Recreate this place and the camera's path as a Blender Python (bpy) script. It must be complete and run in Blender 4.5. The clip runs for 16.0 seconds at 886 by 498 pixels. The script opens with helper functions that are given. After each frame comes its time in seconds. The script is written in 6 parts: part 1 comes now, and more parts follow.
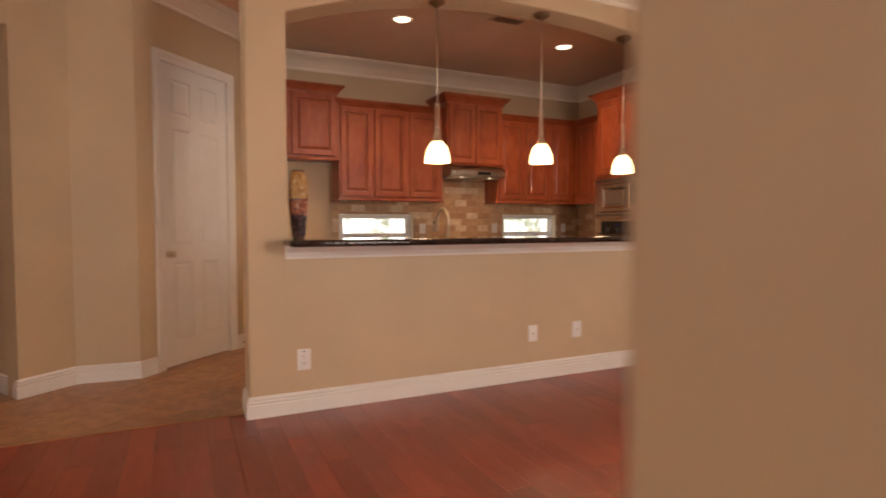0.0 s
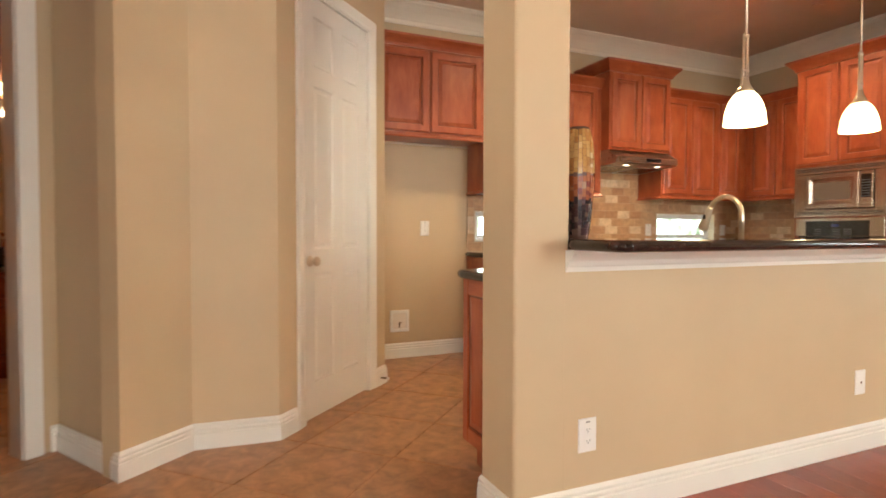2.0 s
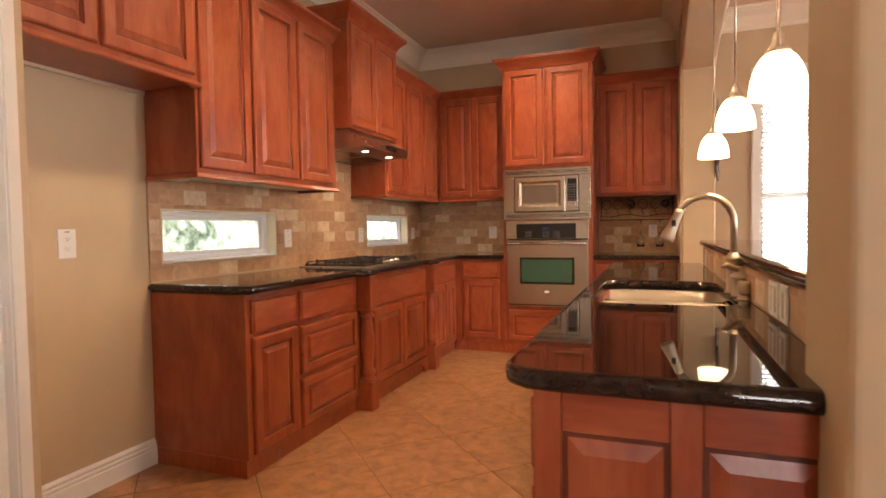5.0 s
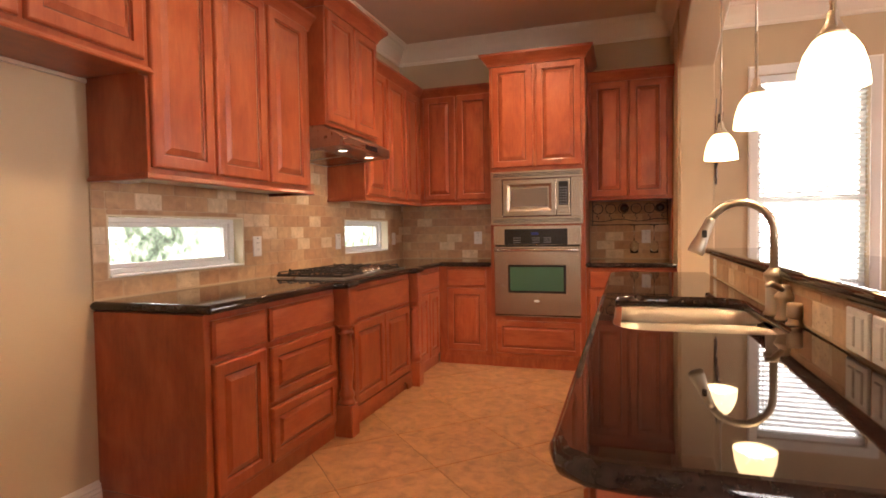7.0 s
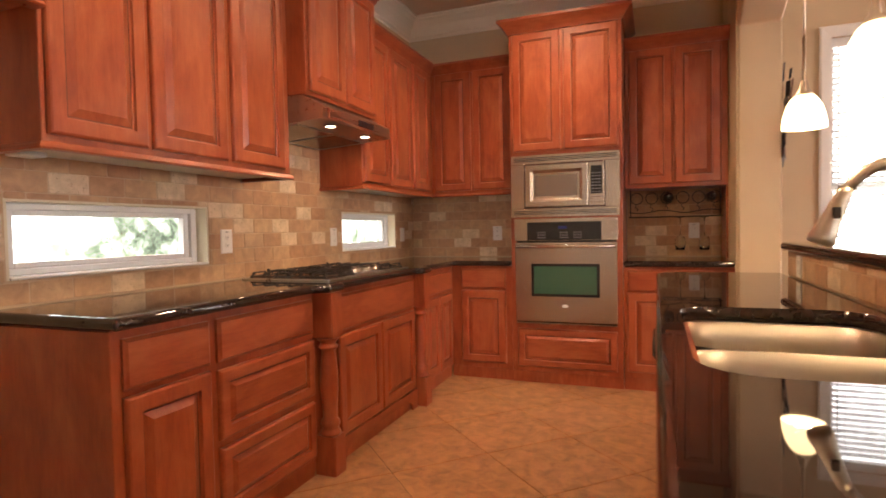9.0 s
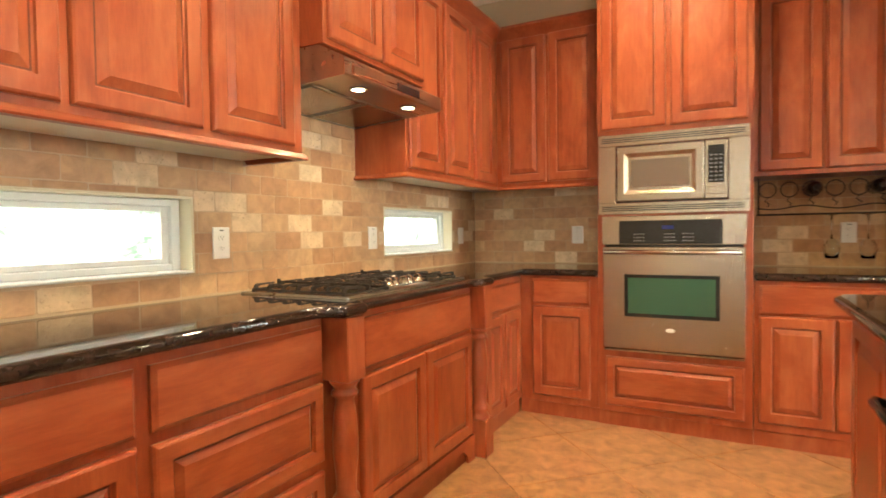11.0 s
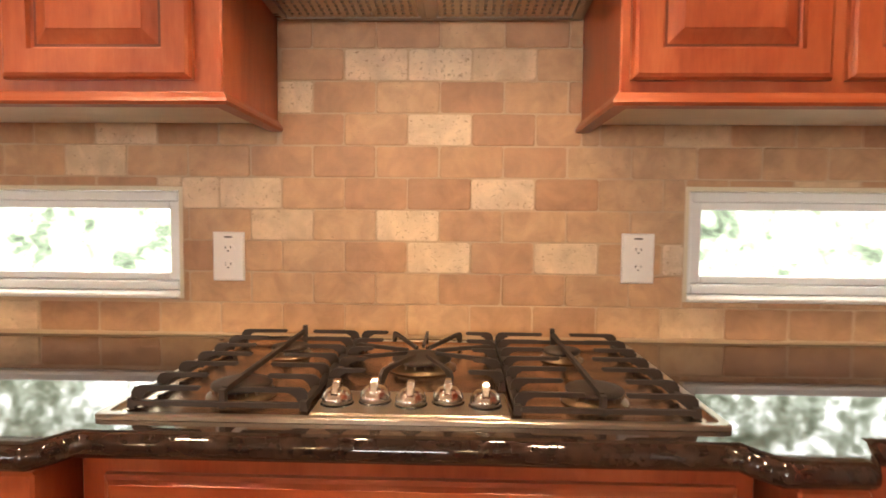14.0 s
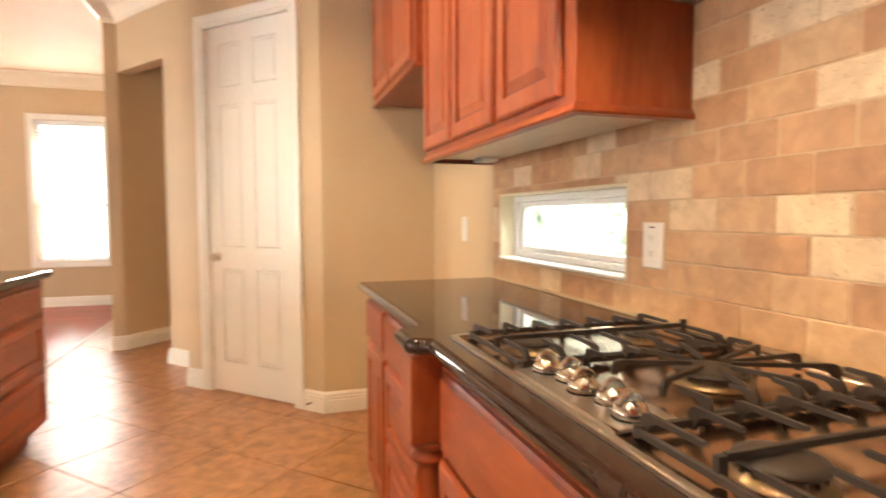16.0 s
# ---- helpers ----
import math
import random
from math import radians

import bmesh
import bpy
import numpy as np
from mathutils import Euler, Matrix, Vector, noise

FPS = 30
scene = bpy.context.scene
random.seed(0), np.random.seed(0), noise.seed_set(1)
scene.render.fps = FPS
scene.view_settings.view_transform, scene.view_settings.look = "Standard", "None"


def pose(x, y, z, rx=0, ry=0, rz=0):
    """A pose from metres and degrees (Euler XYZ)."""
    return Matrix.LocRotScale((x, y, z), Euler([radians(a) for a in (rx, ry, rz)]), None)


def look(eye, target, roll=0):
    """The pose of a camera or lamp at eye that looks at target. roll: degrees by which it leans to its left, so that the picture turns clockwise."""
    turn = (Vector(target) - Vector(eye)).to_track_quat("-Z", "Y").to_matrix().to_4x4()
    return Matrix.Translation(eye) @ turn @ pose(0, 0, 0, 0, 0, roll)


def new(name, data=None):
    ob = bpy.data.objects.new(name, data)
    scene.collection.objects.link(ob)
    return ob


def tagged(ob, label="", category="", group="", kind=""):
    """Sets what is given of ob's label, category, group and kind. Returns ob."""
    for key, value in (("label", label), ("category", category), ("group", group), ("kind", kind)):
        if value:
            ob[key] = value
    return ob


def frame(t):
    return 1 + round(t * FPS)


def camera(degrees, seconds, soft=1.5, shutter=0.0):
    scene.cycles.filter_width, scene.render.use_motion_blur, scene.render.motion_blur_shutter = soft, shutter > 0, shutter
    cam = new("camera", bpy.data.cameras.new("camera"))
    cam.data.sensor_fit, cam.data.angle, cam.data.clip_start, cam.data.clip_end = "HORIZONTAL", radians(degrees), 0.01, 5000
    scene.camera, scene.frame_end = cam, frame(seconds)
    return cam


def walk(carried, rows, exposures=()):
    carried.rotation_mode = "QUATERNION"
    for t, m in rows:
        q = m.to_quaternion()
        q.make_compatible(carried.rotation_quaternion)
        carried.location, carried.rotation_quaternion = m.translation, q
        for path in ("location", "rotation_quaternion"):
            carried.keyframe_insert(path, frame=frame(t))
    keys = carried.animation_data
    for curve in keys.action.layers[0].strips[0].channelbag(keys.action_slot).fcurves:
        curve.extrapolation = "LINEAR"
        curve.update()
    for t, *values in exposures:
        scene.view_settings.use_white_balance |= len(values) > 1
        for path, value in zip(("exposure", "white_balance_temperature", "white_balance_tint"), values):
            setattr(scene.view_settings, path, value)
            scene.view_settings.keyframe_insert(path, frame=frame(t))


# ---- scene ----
cam = camera(77.4, 16.0, soft=1.7, shutter=0.35)
PATH = [
    (0, (0.091, -0.13, 1.141), (0.944, 1.677, 1.06), -0.1),
    (0.5, (-0.186, 0.295, 1.087), (0.506, 2.17, 1.031), -0.1),
    (1, (-0.385, 0.71, 1.089), (0.194, 2.624, 1.03), 0.1),
    (1.5, (-0.535, 1.136, 1.085), (0.064, 3.043, 1.027), -0.0),
    (2, (-0.577, 1.607, 1.091), (0.226, 3.438, 1.031), 0.1),
    (2.5, (-0.656, 2.002, 1.118), (0.458, 3.662, 1.055), -0.0),
    (3, (-0.726, 2.373, 1.139), (0.67, 3.803, 1.073), -0.4),
    (3.5, (-0.713, 2.775, 1.159), (0.858, 4.011, 1.09), -0.5),
    (4, (-0.643, 3.168, 1.161), (1.084, 4.175, 1.086), -0.7),
    (4.2, (-0.586, 3.332, 1.152), (1.193, 4.242, 1.079), -0.4),
    (6.3, (-0.262, 3.957, 1.199), (1.633, 4.593, 1.128), -0.9),
    (6.5, (-0.23, 3.954, 1.198), (1.666, 4.586, 1.129), -0.8),
    (7, (-0.143, 3.942, 1.199), (1.755, 4.571, 1.131), -0.9),
    (7.5, (0.034, 3.908, 1.174), (1.926, 4.551, 1.105), -0.9),
    (8, (0.292, 3.894, 1.171), (2.185, 4.534, 1.103), -1.1),
    (8.2, (0.378, 3.882, 1.166), (2.272, 4.522, 1.096), -1.2),
    (9.2, (0.515, 4.085, 1.152), (2.372, 4.827, 1.086), -1.1),
    (10.3, (0.883, 4.177, 1.138), (2.71, 4.987, 1.075), -1.1),
    (10.5, (0.95, 4.239, 1.137), (2.768, 5.071, 1.071), -0.8),
    (11, (1.257, 4.332, 1.144), (3.021, 5.273, 1.086), -0.8),
    (11.5, (1.572, 4.314, 1.145), (3.168, 5.52, 1.098), -0.6),
    (12, (1.935, 4.379, 1.169), (3.39, 5.751, 1.122), -0.4),
    (12.5, (2.302, 4.543, 1.21), (3.52, 6.129, 1.153), -0.4),
    (13, (2.628, 4.628, 1.207), (3.537, 6.409, 1.144), -0.0),
    (13.5, (3.0, 4.66, 1.203), (3.546, 6.583, 1.137), 0.1),
    (14, (3.348, 4.746, 1.217), (3.291, 6.743, 1.107), 0.5),
    (14.5, (3.64, 4.874, 1.192), (2.997, 6.766, 1.106), 0.7),
    (15, (3.895, 5.009, 1.16), (2.606, 6.536, 1.067), 0.4),
    (15.5, (3.968, 5.086, 1.127), (2.328, 6.229, 1.06), -0.1),
    (16, (4.015, 5.14, 1.197), (2.111, 5.74, 1.078), -0.1),
]
EXPOSURES = [(0.0, -1.36, 7400, 27), (0.5, -0.99, 6750, 18), (1.0, -0.78, 6750, 15), (2.0, -0.40, 6400, 6), (3.0, -0.45, 6350, 5),
             (3.5, -0.36, 6400, 7), (4.0, -0.62, 6650, 15), (6.5, -0.37, 6750, 20), (8.2, -0.63, 6700, 23), (10.5, 0.03, 6400, 3), (11.5, 0.36, 6200, -9), (12.0, 0.42, 6250, -11),
             (13.0, 0.12, 6400, 6), (14.0, -0.16, 6700, 15), (14.5, -0.30, 6800, 21), (15.2, 0.02, 6900, 18), (16.0, 0.17, 6500, 8)]
walk(cam, [(t, look(eye, target, roll)) for t, eye, target, roll in PATH], EXPOSURES)

# ---- world and large lights ----
world = bpy.data.worlds.new("world")
scene.world = world
world.use_nodes = True
sky = world.node_tree.nodes.new("ShaderNodeTexSky")
sky.sky_type, sky.sun_disc = "NISHITA", False
sky.sun_elevation, sky.sun_rotation = radians(50), radians(200)
world.node_tree.links.new(sky.outputs[0], world.node_tree.nodes["Background"].inputs[0])
world.node_tree.nodes["Background"].inputs[1].default_value = 0.12
sun = new("sun", bpy.data.lights.new("sun", "SUN"))
sun.data.energy, sun.data.angle, sun.data.color = 2.5, radians(0.6), (1.0, 0.95, 0.88)
sun.matrix_world = look((0, -10, 14), (1.5, 0, 0))


def area_lamp(name, eye, target, w, h, watts, colour):
    """Daylight of a window, in or beyond its opening; some windows are unseen additions."""
    lamp = new(name, bpy.data.lights.new(name, "AREA"))
    lamp.data.shape, lamp.data.size, lamp.data.size_y = "RECTANGLE", w, h
    lamp.data.energy, lamp.data.color = watts, colour
    lamp.matrix_world = look(eye, target)
    return lamp


def bulb(name, place, watts, size, colour):
    lamp = new(name, bpy.data.lights.new(name, "POINT"))
    lamp.data.energy, lamp.data.shadow_soft_size, lamp.data.color = watts, size, colour
    lamp.location = place
    return lamp


def spot(name, place, target, watts, angle, size, colour):
    lamp = new(name, bpy.data.lights.new(name, "SPOT"))
    lamp.data.energy, lamp.data.shadow_soft_size, lamp.data.color = watts, size, colour
    lamp.data.spot_size, lamp.data.spot_blend = radians(angle), 0.75
    lamp.matrix_world = look(place, target)
    return lamp


DAY = (1.0, 0.955, 0.895)
area_lamp("daylight_east", (6.4, 2.48, 1.60), (0, 2.5, 1.45), 1.6, 3.0, 185, DAY)
# Fill lamp for an assumed second east window, out of view.
area_lamp("fill_east_second", (6.4, 0.9, 1.60), (0, 1.0, 1.45), 1.6, 3.0, 205, DAY)
area_lamp("daylight_west", (-4.6, 2.65, 1.55), (0, 2.7, 1.0), 0.78, 1.8, 120, DAY)
# No south window is known; these two lamps add fill from behind.
area_lamp("fill_south", (-2.53, -1.70, 1.55), (-1.2, 3.0, 1.3), 1.3, 1.8, 85, DAY)
area_lamp("fill_south_second", (2.57, -1.70, 1.55), (2.4, 3.0, 1.0), 1.3, 1.8, 160, DAY)
area_lamp("daylight_sink_side", (2.184, 6.75, 1.85), (2.184, 5.7, 0.9), 0.9, 0.5, 110, DAY)
area_lamp("daylight_stove_side", (4.347, 6.75, 1.85), (4.347, 5.7, 0.9), 0.9, 0.5, 110, DAY)
PENDANTS = [(1.708, 3.385, 0.036), (2.590, 3.402, 0.074), (3.420, 3.418, 0.032)]
for px, py, up in PENDANTS:
    bulb("pendant_bulb", (px, py, 1.600 + up), 20, 0.04, (1.0, 0.78, 0.48))
RECESSED = [(1.963, 4.705), (3.805, 4.715)]
for px, py in RECESSED:
    spot("downlight_bulb", (px, py, 3.035), (px, py, 0), 300 if px < 3 else 285, 142, 0.10, (1.0, 0.75, 0.45))
HOOD_BULBS = [(3.08, 5.68), (3.46, 5.68)]
for px, py in HOOD_BULBS:
    spot("hood_bulb", (px, py, 1.708), (px, py + 0.1, 0.9), 7.5, 150, 0.02, (1.0, 0.74, 0.44))
bulb("vanity_bulb", (-2.1, 6.9, 2.12), 42, 0.05, (1.0, 0.62, 0.32))

# ---- materials ----


def nodes_of(name):
    m = bpy.data.materials.new(name)
    m.use_nodes = True
    nt = m.node_tree
    return m, nt, nt.nodes["Principled BSDF"]


def ramp(nt, stops):
    r = nt.nodes.new("ShaderNodeValToRGB")
    el = r.color_ramp.elements
    el[0].position, el[0].color = stops[0][0], (*stops[0][1], 1)
    el[1].position, el[1].color = stops[-1][0], (*stops[-1][1], 1)
    for p, c in stops[1:-1]:
        e = el.new(p)
        e.color = (*c, 1)
    return r


def noise_tex(nt, vec, scale, detail=4.0, rough=0.55, distortion=0.0):
    n = nt.nodes.new("ShaderNodeTexNoise")
    n.inputs["Scale"].default_value, n.inputs["Detail"].default_value = scale, detail
    n.inputs["Roughness"].default_value, n.inputs["Distortion"].default_value = rough, distortion
    if vec is not None:
        nt.links.new(vec, n.inputs["Vector"])
    return n


def coords(nt, stretch=(1, 1, 1), shift=False):
    """Object coordinates, stretched; each object shifted by its own random amount."""
    tc = nt.nodes.new("ShaderNodeTexCoord")
    mp = nt.nodes.new("ShaderNodeMapping")
    mp.inputs["Scale"].default_value = stretch
    nt.links.new(tc.outputs["Object"], mp.inputs["Vector"])
    if shift:
        oi = nt.nodes.new("ShaderNodeObjectInfo")
        mul = nt.nodes.new("ShaderNodeVectorMath")
        mul.operation = "SCALE"
        mul.inputs[0].default_value = (17.0, 11.0, 23.0)
        nt.links.new(oi.outputs["Random"], mul.inputs["Scale"])
        nt.links.new(mul.outputs[0], mp.inputs["Location"])
    return mp.outputs[0]


def mix(nt, a, b, fac, kind="MIX"):
    m = nt.nodes.new("ShaderNodeMix")
    m.data_type, m.blend_type = "RGBA", kind
    for sock, v in (("A", a), ("B", b)):
        s = [i for i in m.inputs if i.name == sock and i.type == "RGBA"][0]
        if hasattr(v, "is_output"):
            nt.links.new(v, s)
        else:
            s.default_value = (*v, 1)
    f = [i for i in m.inputs if i.name == "Factor" and i.type == "VALUE"][0]
    if hasattr(fac, "is_output"):
        nt.links.new(fac, f)
    else:
        f.default_value = fac
    return [o for o in m.outputs if o.type == "RGBA"][0]


def bump(nt, bsdf, height, strength, distance=0.002):
    b = nt.nodes.new("ShaderNodeBump")
    b.inputs["Strength"].default_value, b.inputs["Distance"].default_value = strength, distance
    nt.links.new(height, b.inputs["Height"])
    nt.links.new(b.outputs[0], bsdf.inputs["Normal"])


def rough_from(nt, bsdf, fac, lo, hi):
    mr = nt.nodes.new("ShaderNodeMapRange")
    mr.inputs["To Min"].default_value, mr.inputs["To Max"].default_value = lo, hi
    nt.links.new(fac, mr.inputs["Value"])
    nt.links.new(mr.outputs[0], bsdf.inputs["Roughness"])


def paint(name, c, rough=0.5, grain=0.12, relief=0.15, scale=300.0):
    m, nt, b = nodes_of(name)
    v = coords(nt)
    big = noise_tex(nt, v, 1.3, 3.0)
    fine = noise_tex(nt, v, scale, 2.0)
    dark = tuple(k * (1 - grain) for k in c)
    r = ramp(nt, [(0.3, dark), (0.7, c)])
    nt.links.new(big.outputs[0], r.inputs[0])
    nt.links.new(r.outputs[0], b.inputs["Base Color"])
    rough_from(nt, b, big.outputs[0], rough - 0.07, rough + 0.07)
    bump(nt, b, fine.outputs[0], relief, 0.001)
    return m


def wood(name, dark, mid, light, stretch, rough=(0.28, 0.40), blotch=0.62, vary=0.0):
    """Stained wood: long grain along the squeezed axis, blotches of stain, a satin lacquer."""
    m, nt, b = nodes_of(name)
    v = coords(nt, stretch, True)
    flat = coords(nt, tuple(1.0 if s > 1.5 else 0.45 for s in stretch), True)
    grain = noise_tex(nt, v, 13.0, 5.0, 0.6, 0.3)
    fine = noise_tex(nt, v, 60.0, 3.0, 0.6)
    stain = noise_tex(nt, flat, 8.5, 4.0, 0.55, 0.7)
    r = ramp(nt, [(0.28, dark), (0.5, mid), (0.74, light)])
    nt.links.new(grain.outputs[0], r.inputs[0])
    s = ramp(nt, [(0.33, dark), (0.49, mid), (0.67, light)])
    nt.links.new(stain.outputs[0], s.inputs[0])
    c = mix(nt, r.outputs[0], s.outputs[0], blotch)
    if vary:
        oi, geo = nt.nodes.new("ShaderNodeObjectInfo"), nt.nodes.new("ShaderNodeNewGeometry")
        add, fr = nt.nodes.new("ShaderNodeMath"), nt.nodes.new("ShaderNodeMath")
        fr.operation = "FRACT"
        nt.links.new(oi.outputs["Random"], add.inputs[0])
        nt.links.new(geo.outputs["Random Per Island"], add.inputs[1])
        nt.links.new(add.outputs[0], fr.inputs[0])
        tone = ramp(nt, [(0.0, (1 - vary, 1 - vary, 1 - vary)), (1.0, (1 + vary, 1 + vary, 1 + vary * 1.2))])
        nt.links.new(fr.outputs[0], tone.inputs[0])
        c = mix(nt, c, tone.outputs[0], 1.0, "MULTIPLY")
    f = ramp(nt, [(0.35, (0.82, 0.80, 0.78)), (0.6, (1, 1, 1))])
    nt.links.new(fine.outputs[0], f.inputs[0])
    c = mix(nt, c, f.outputs[0], 0.3, "MULTIPLY")
    nt.links.new(c, b.inputs["Base Color"])
    rough_from(nt, b, stain.outputs[0], *rough)
    b.inputs["Specular IOR Level"].default_value = 0.4
    b.inputs["Coat Weight"].default_value, b.inputs["Coat Roughness"].default_value = 0.22, 0.30
    bump(nt, b, fine.outputs[0], 0.04, 0.0004)
    return m


def plain(name, c, rough=0.4, metal=0.0, glow=None, strength=0.0):
    m, nt, b = nodes_of(name)
    b.inputs["Base Color"].default_value = (*c, 1)
    b.inputs["Metallic"].default_value = metal
    n = noise_tex(nt, coords(nt), 40.0, 3.0)
    rough_from(nt, b, n.outputs[0], max(0.02, rough - 0.06), rough + 0.06)
    if glow:
        b.inputs["Emission Color"].default_value, b.inputs["Emission Strength"].default_value = (*glow, 1), strength
    return m


def brushed(name, c, rough, stretch):
    m, nt, b = nodes_of(name)
    b.inputs["Metallic"].default_value = 1.0
    v = coords(nt, stretch)
    n = noise_tex(nt, v, 30.0, 4.0, 0.7)
    r = ramp(nt, [(0.3, tuple(k * 0.88 for k in c)), (0.7, c)])
    nt.links.new(n.outputs[0], r.inputs[0])
    nt.links.new(r.outputs[0], b.inputs["Base Color"])
    rough_from(nt, b, n.outputs[0], rough - 0.06, rough + 0.08)
    bump(nt, b, n.outputs[0], 0.05, 0.0004)
    return m


def stone_tile(name, stops, pits, rough, size=16.0, relief=0.5, vein=0.78):
    """Tumbled travertine: each piece its own tone, with cloudy veins and small dark pits."""
    m, nt, b = nodes_of(name)
    oi = nt.nodes.new("ShaderNodeObjectInfo")
    tone = ramp(nt, stops)
    nt.links.new(oi.outputs["Random"], tone.inputs[0])
    v = coords(nt, (1, 1, 1), True)
    cloud = noise_tex(nt, v, size, 5.0, 0.6, 0.5)
    cr = ramp(nt, [(0.32, (vein, vein * 0.95, vein * 0.90)), (0.65, (1.08, 1.06, 1.02))])
    nt.links.new(cloud.outputs[0], cr.inputs[0])
    c = mix(nt, tone.outputs[0], cr.outputs[0], 1.0, "MULTIPLY")
    pit = noise_tex(nt, v, 110.0, 4.0, 0.68, 0.8)
    sq = nt.nodes.new("ShaderNodeMath")
    sq.operation = "POWER"
    sq.inputs[1].default_value = 3.0
    nt.links.new(oi.outputs["Random"], sq.inputs[0])
    add = nt.nodes.new("ShaderNodeMath")
    add.operation = "MULTIPLY_ADD"
    add.inputs[1].default_value = 0.11
    nt.links.new(sq.outputs[0], add.inputs[0])
    nt.links.new(pit.outputs[0], add.inputs[2])
    pr = ramp(nt, [(pits, (0, 0, 0)), (pits + 0.05, (0.7, 0.7, 0.7))])
    nt.links.new(add.outputs[0], pr.inputs[0])
    c = mix(nt, c, tuple(k * 0.62 for k in stops[0][1]), pr.outputs[0])
    nt.links.new(c, b.inputs["Base Color"])
    rough_from(nt, b, cloud.outputs[0], rough - 0.2 * relief, rough + 0.2 * relief)
    inv = nt.nodes.new("ShaderNodeMath")
    inv.operation = "SUBTRACT"
    nt.links.new(cloud.outputs[0], inv.inputs[0])
    nt.links.new(pr.outputs[0], inv.inputs[1])
    bump(nt, b, inv.outputs[0], relief, 0.002)
    return m


def granite_stone(name):
    """Polished black granite with bronze flecks."""
    m, nt, b = nodes_of(name)
    v = coords(nt)
    vo = nt.nodes.new("ShaderNodeTexVoronoi")
    vo.inputs["Scale"].default_value = 260.0
    nt.links.new(v, vo.inputs["Vector"])
    fleck = ramp(nt, [(0.0, (0.20, 0.145, 0.105)), (0.20, (0.018, 0.011, 0.009))])
    nt.links.new(vo.outputs["Distance"], fleck.inputs[0])
    pick = noise_tex(nt, v, 55.0, 2.0)
    pr = ramp(nt, [(0.50, (0, 0, 0)), (0.60, (1, 1, 1))])
    nt.links.new(pick.outputs[0], pr.inputs[0])
    base = noise_tex(nt, v, 24.0, 4.0)
    br = ramp(nt, [(0.35, (0.018, 0.010, 0.008)), (0.7, (0.040, 0.023, 0.018))])
    nt.links.new(base.outputs[0], br.inputs[0])
    c = mix(nt, br.outputs[0], fleck.outputs[0], pr.outputs[0])
    nt.links.new(c, b.inputs["Base Color"])
    rough_from(nt, b, base.outputs[0], 0.015, 0.04)
    return m


def mosaic_mat(name, stops, rough):
    m, nt, b = nodes_of(name)
    g = nt.nodes.new("ShaderNodeNewGeometry")
    r = ramp(nt, stops)
    r.color_ramp.interpolation = "CONSTANT"
    nt.links.new(g.outputs["Random Per Island"], r.inputs[0])
    nt.links.new(r.outputs[0], b.inputs["Base Color"])
    b.inputs["Roughness"].default_value = rough
    return m


def outside(name, dark, leaf, light, strength, scale):
    """Sunlit leaves and sky far outside a window."""
    m, nt, b = nodes_of(name)
    v = coords(nt)
    n = noise_tex(nt, v, scale, 8.0, 0.72, 0.3)
    big = noise_tex(nt, v, scale * 0.18, 2.0)
    r = ramp(nt, [(0.40, dark), (0.48, leaf), (0.55, light), (0.64, (1, 1, 1))])
    mth = nt.nodes.new("ShaderNodeMath")
    mth.operation = "MULTIPLY_ADD"
    mth.inputs[1].default_value, mth.inputs[2].default_value = 0.7, 0.0
    nt.links.new(n.outputs[0], mth.inputs[0])
    ad = nt.nodes.new("ShaderNodeMath")
    ad.operation = "MULTIPLY_ADD"
    ad.inputs[1].default_value = 0.35
    nt.links.new(big.outputs[0], ad.inputs[0])
    nt.links.new(mth.outputs[0], ad.inputs[2])
    nt.links.new(ad.outputs[0], r.inputs[0])
    em = nt.nodes.new("ShaderNodeEmission")
    em.inputs[1].default_value = strength
    nt.links.new(r.outputs[0], em.inputs[0])
    nt.links.new(em.outputs[0], nt.nodes["Material Output"].inputs[0])
    return m


def clear_glass(name):
    m, nt, b = nodes_of(name)
    b.inputs["Base Color"].default_value = (0.95, 1.0, 0.98, 1)
    b.inputs["Roughness"].default_value = 0.01
    b.inputs["Transmission Weight"].default_value = 1.0
    b.inputs["IOR"].default_value = 1.45
    return m


WALL = paint("tan_wall_paint", (0.574, 0.424, 0.257), 0.55)
BATH_WALL = paint("terracotta_wall_paint", (0.31, 0.110, 0.055), 0.55)
CEILING = paint("ceiling_paint", (0.75, 0.545, 0.38), 0.7, relief=0.3, scale=120.0)
TRIM = paint("white_trim_paint", (0.80, 0.76, 0.68), 0.32, 0.05, 0.04)
DOOR_PAINT = paint("white_door_paint", (0.80, 0.77, 0.70), 0.36, 0.05, 0.06, 140.0)
# Trim paint again for the crown, with warm lamplight put into its colour.
WARMED_TRIM = paint("trim_paint_warmed_for_lamplight", (0.82, 0.715, 0.56), 0.38, 0.05, 0.04)
VINYL = paint("white_vinyl", (0.80, 0.79, 0.76), 0.35, 0.04, 0.03)
PLASTIC = plain("white_plastic", (0.78, 0.75, 0.70), 0.35)
# Dark colour painted for shade inside slots; also the outlets' printed legend.
SLOT = plain("slot_shade_and_print", (0.03, 0.025, 0.02), 0.6)
CHERRY_DARK, CHERRY, CHERRY_LIGHT = (0.228, 0.038, 0.013), (0.325, 0.070, 0.024), (0.418, 0.117, 0.045)
CABINET = wood("cherry_cabinet_wood", CHERRY_DARK, CHERRY, CHERRY_LIGHT, (5.0, 5.0, 0.6))
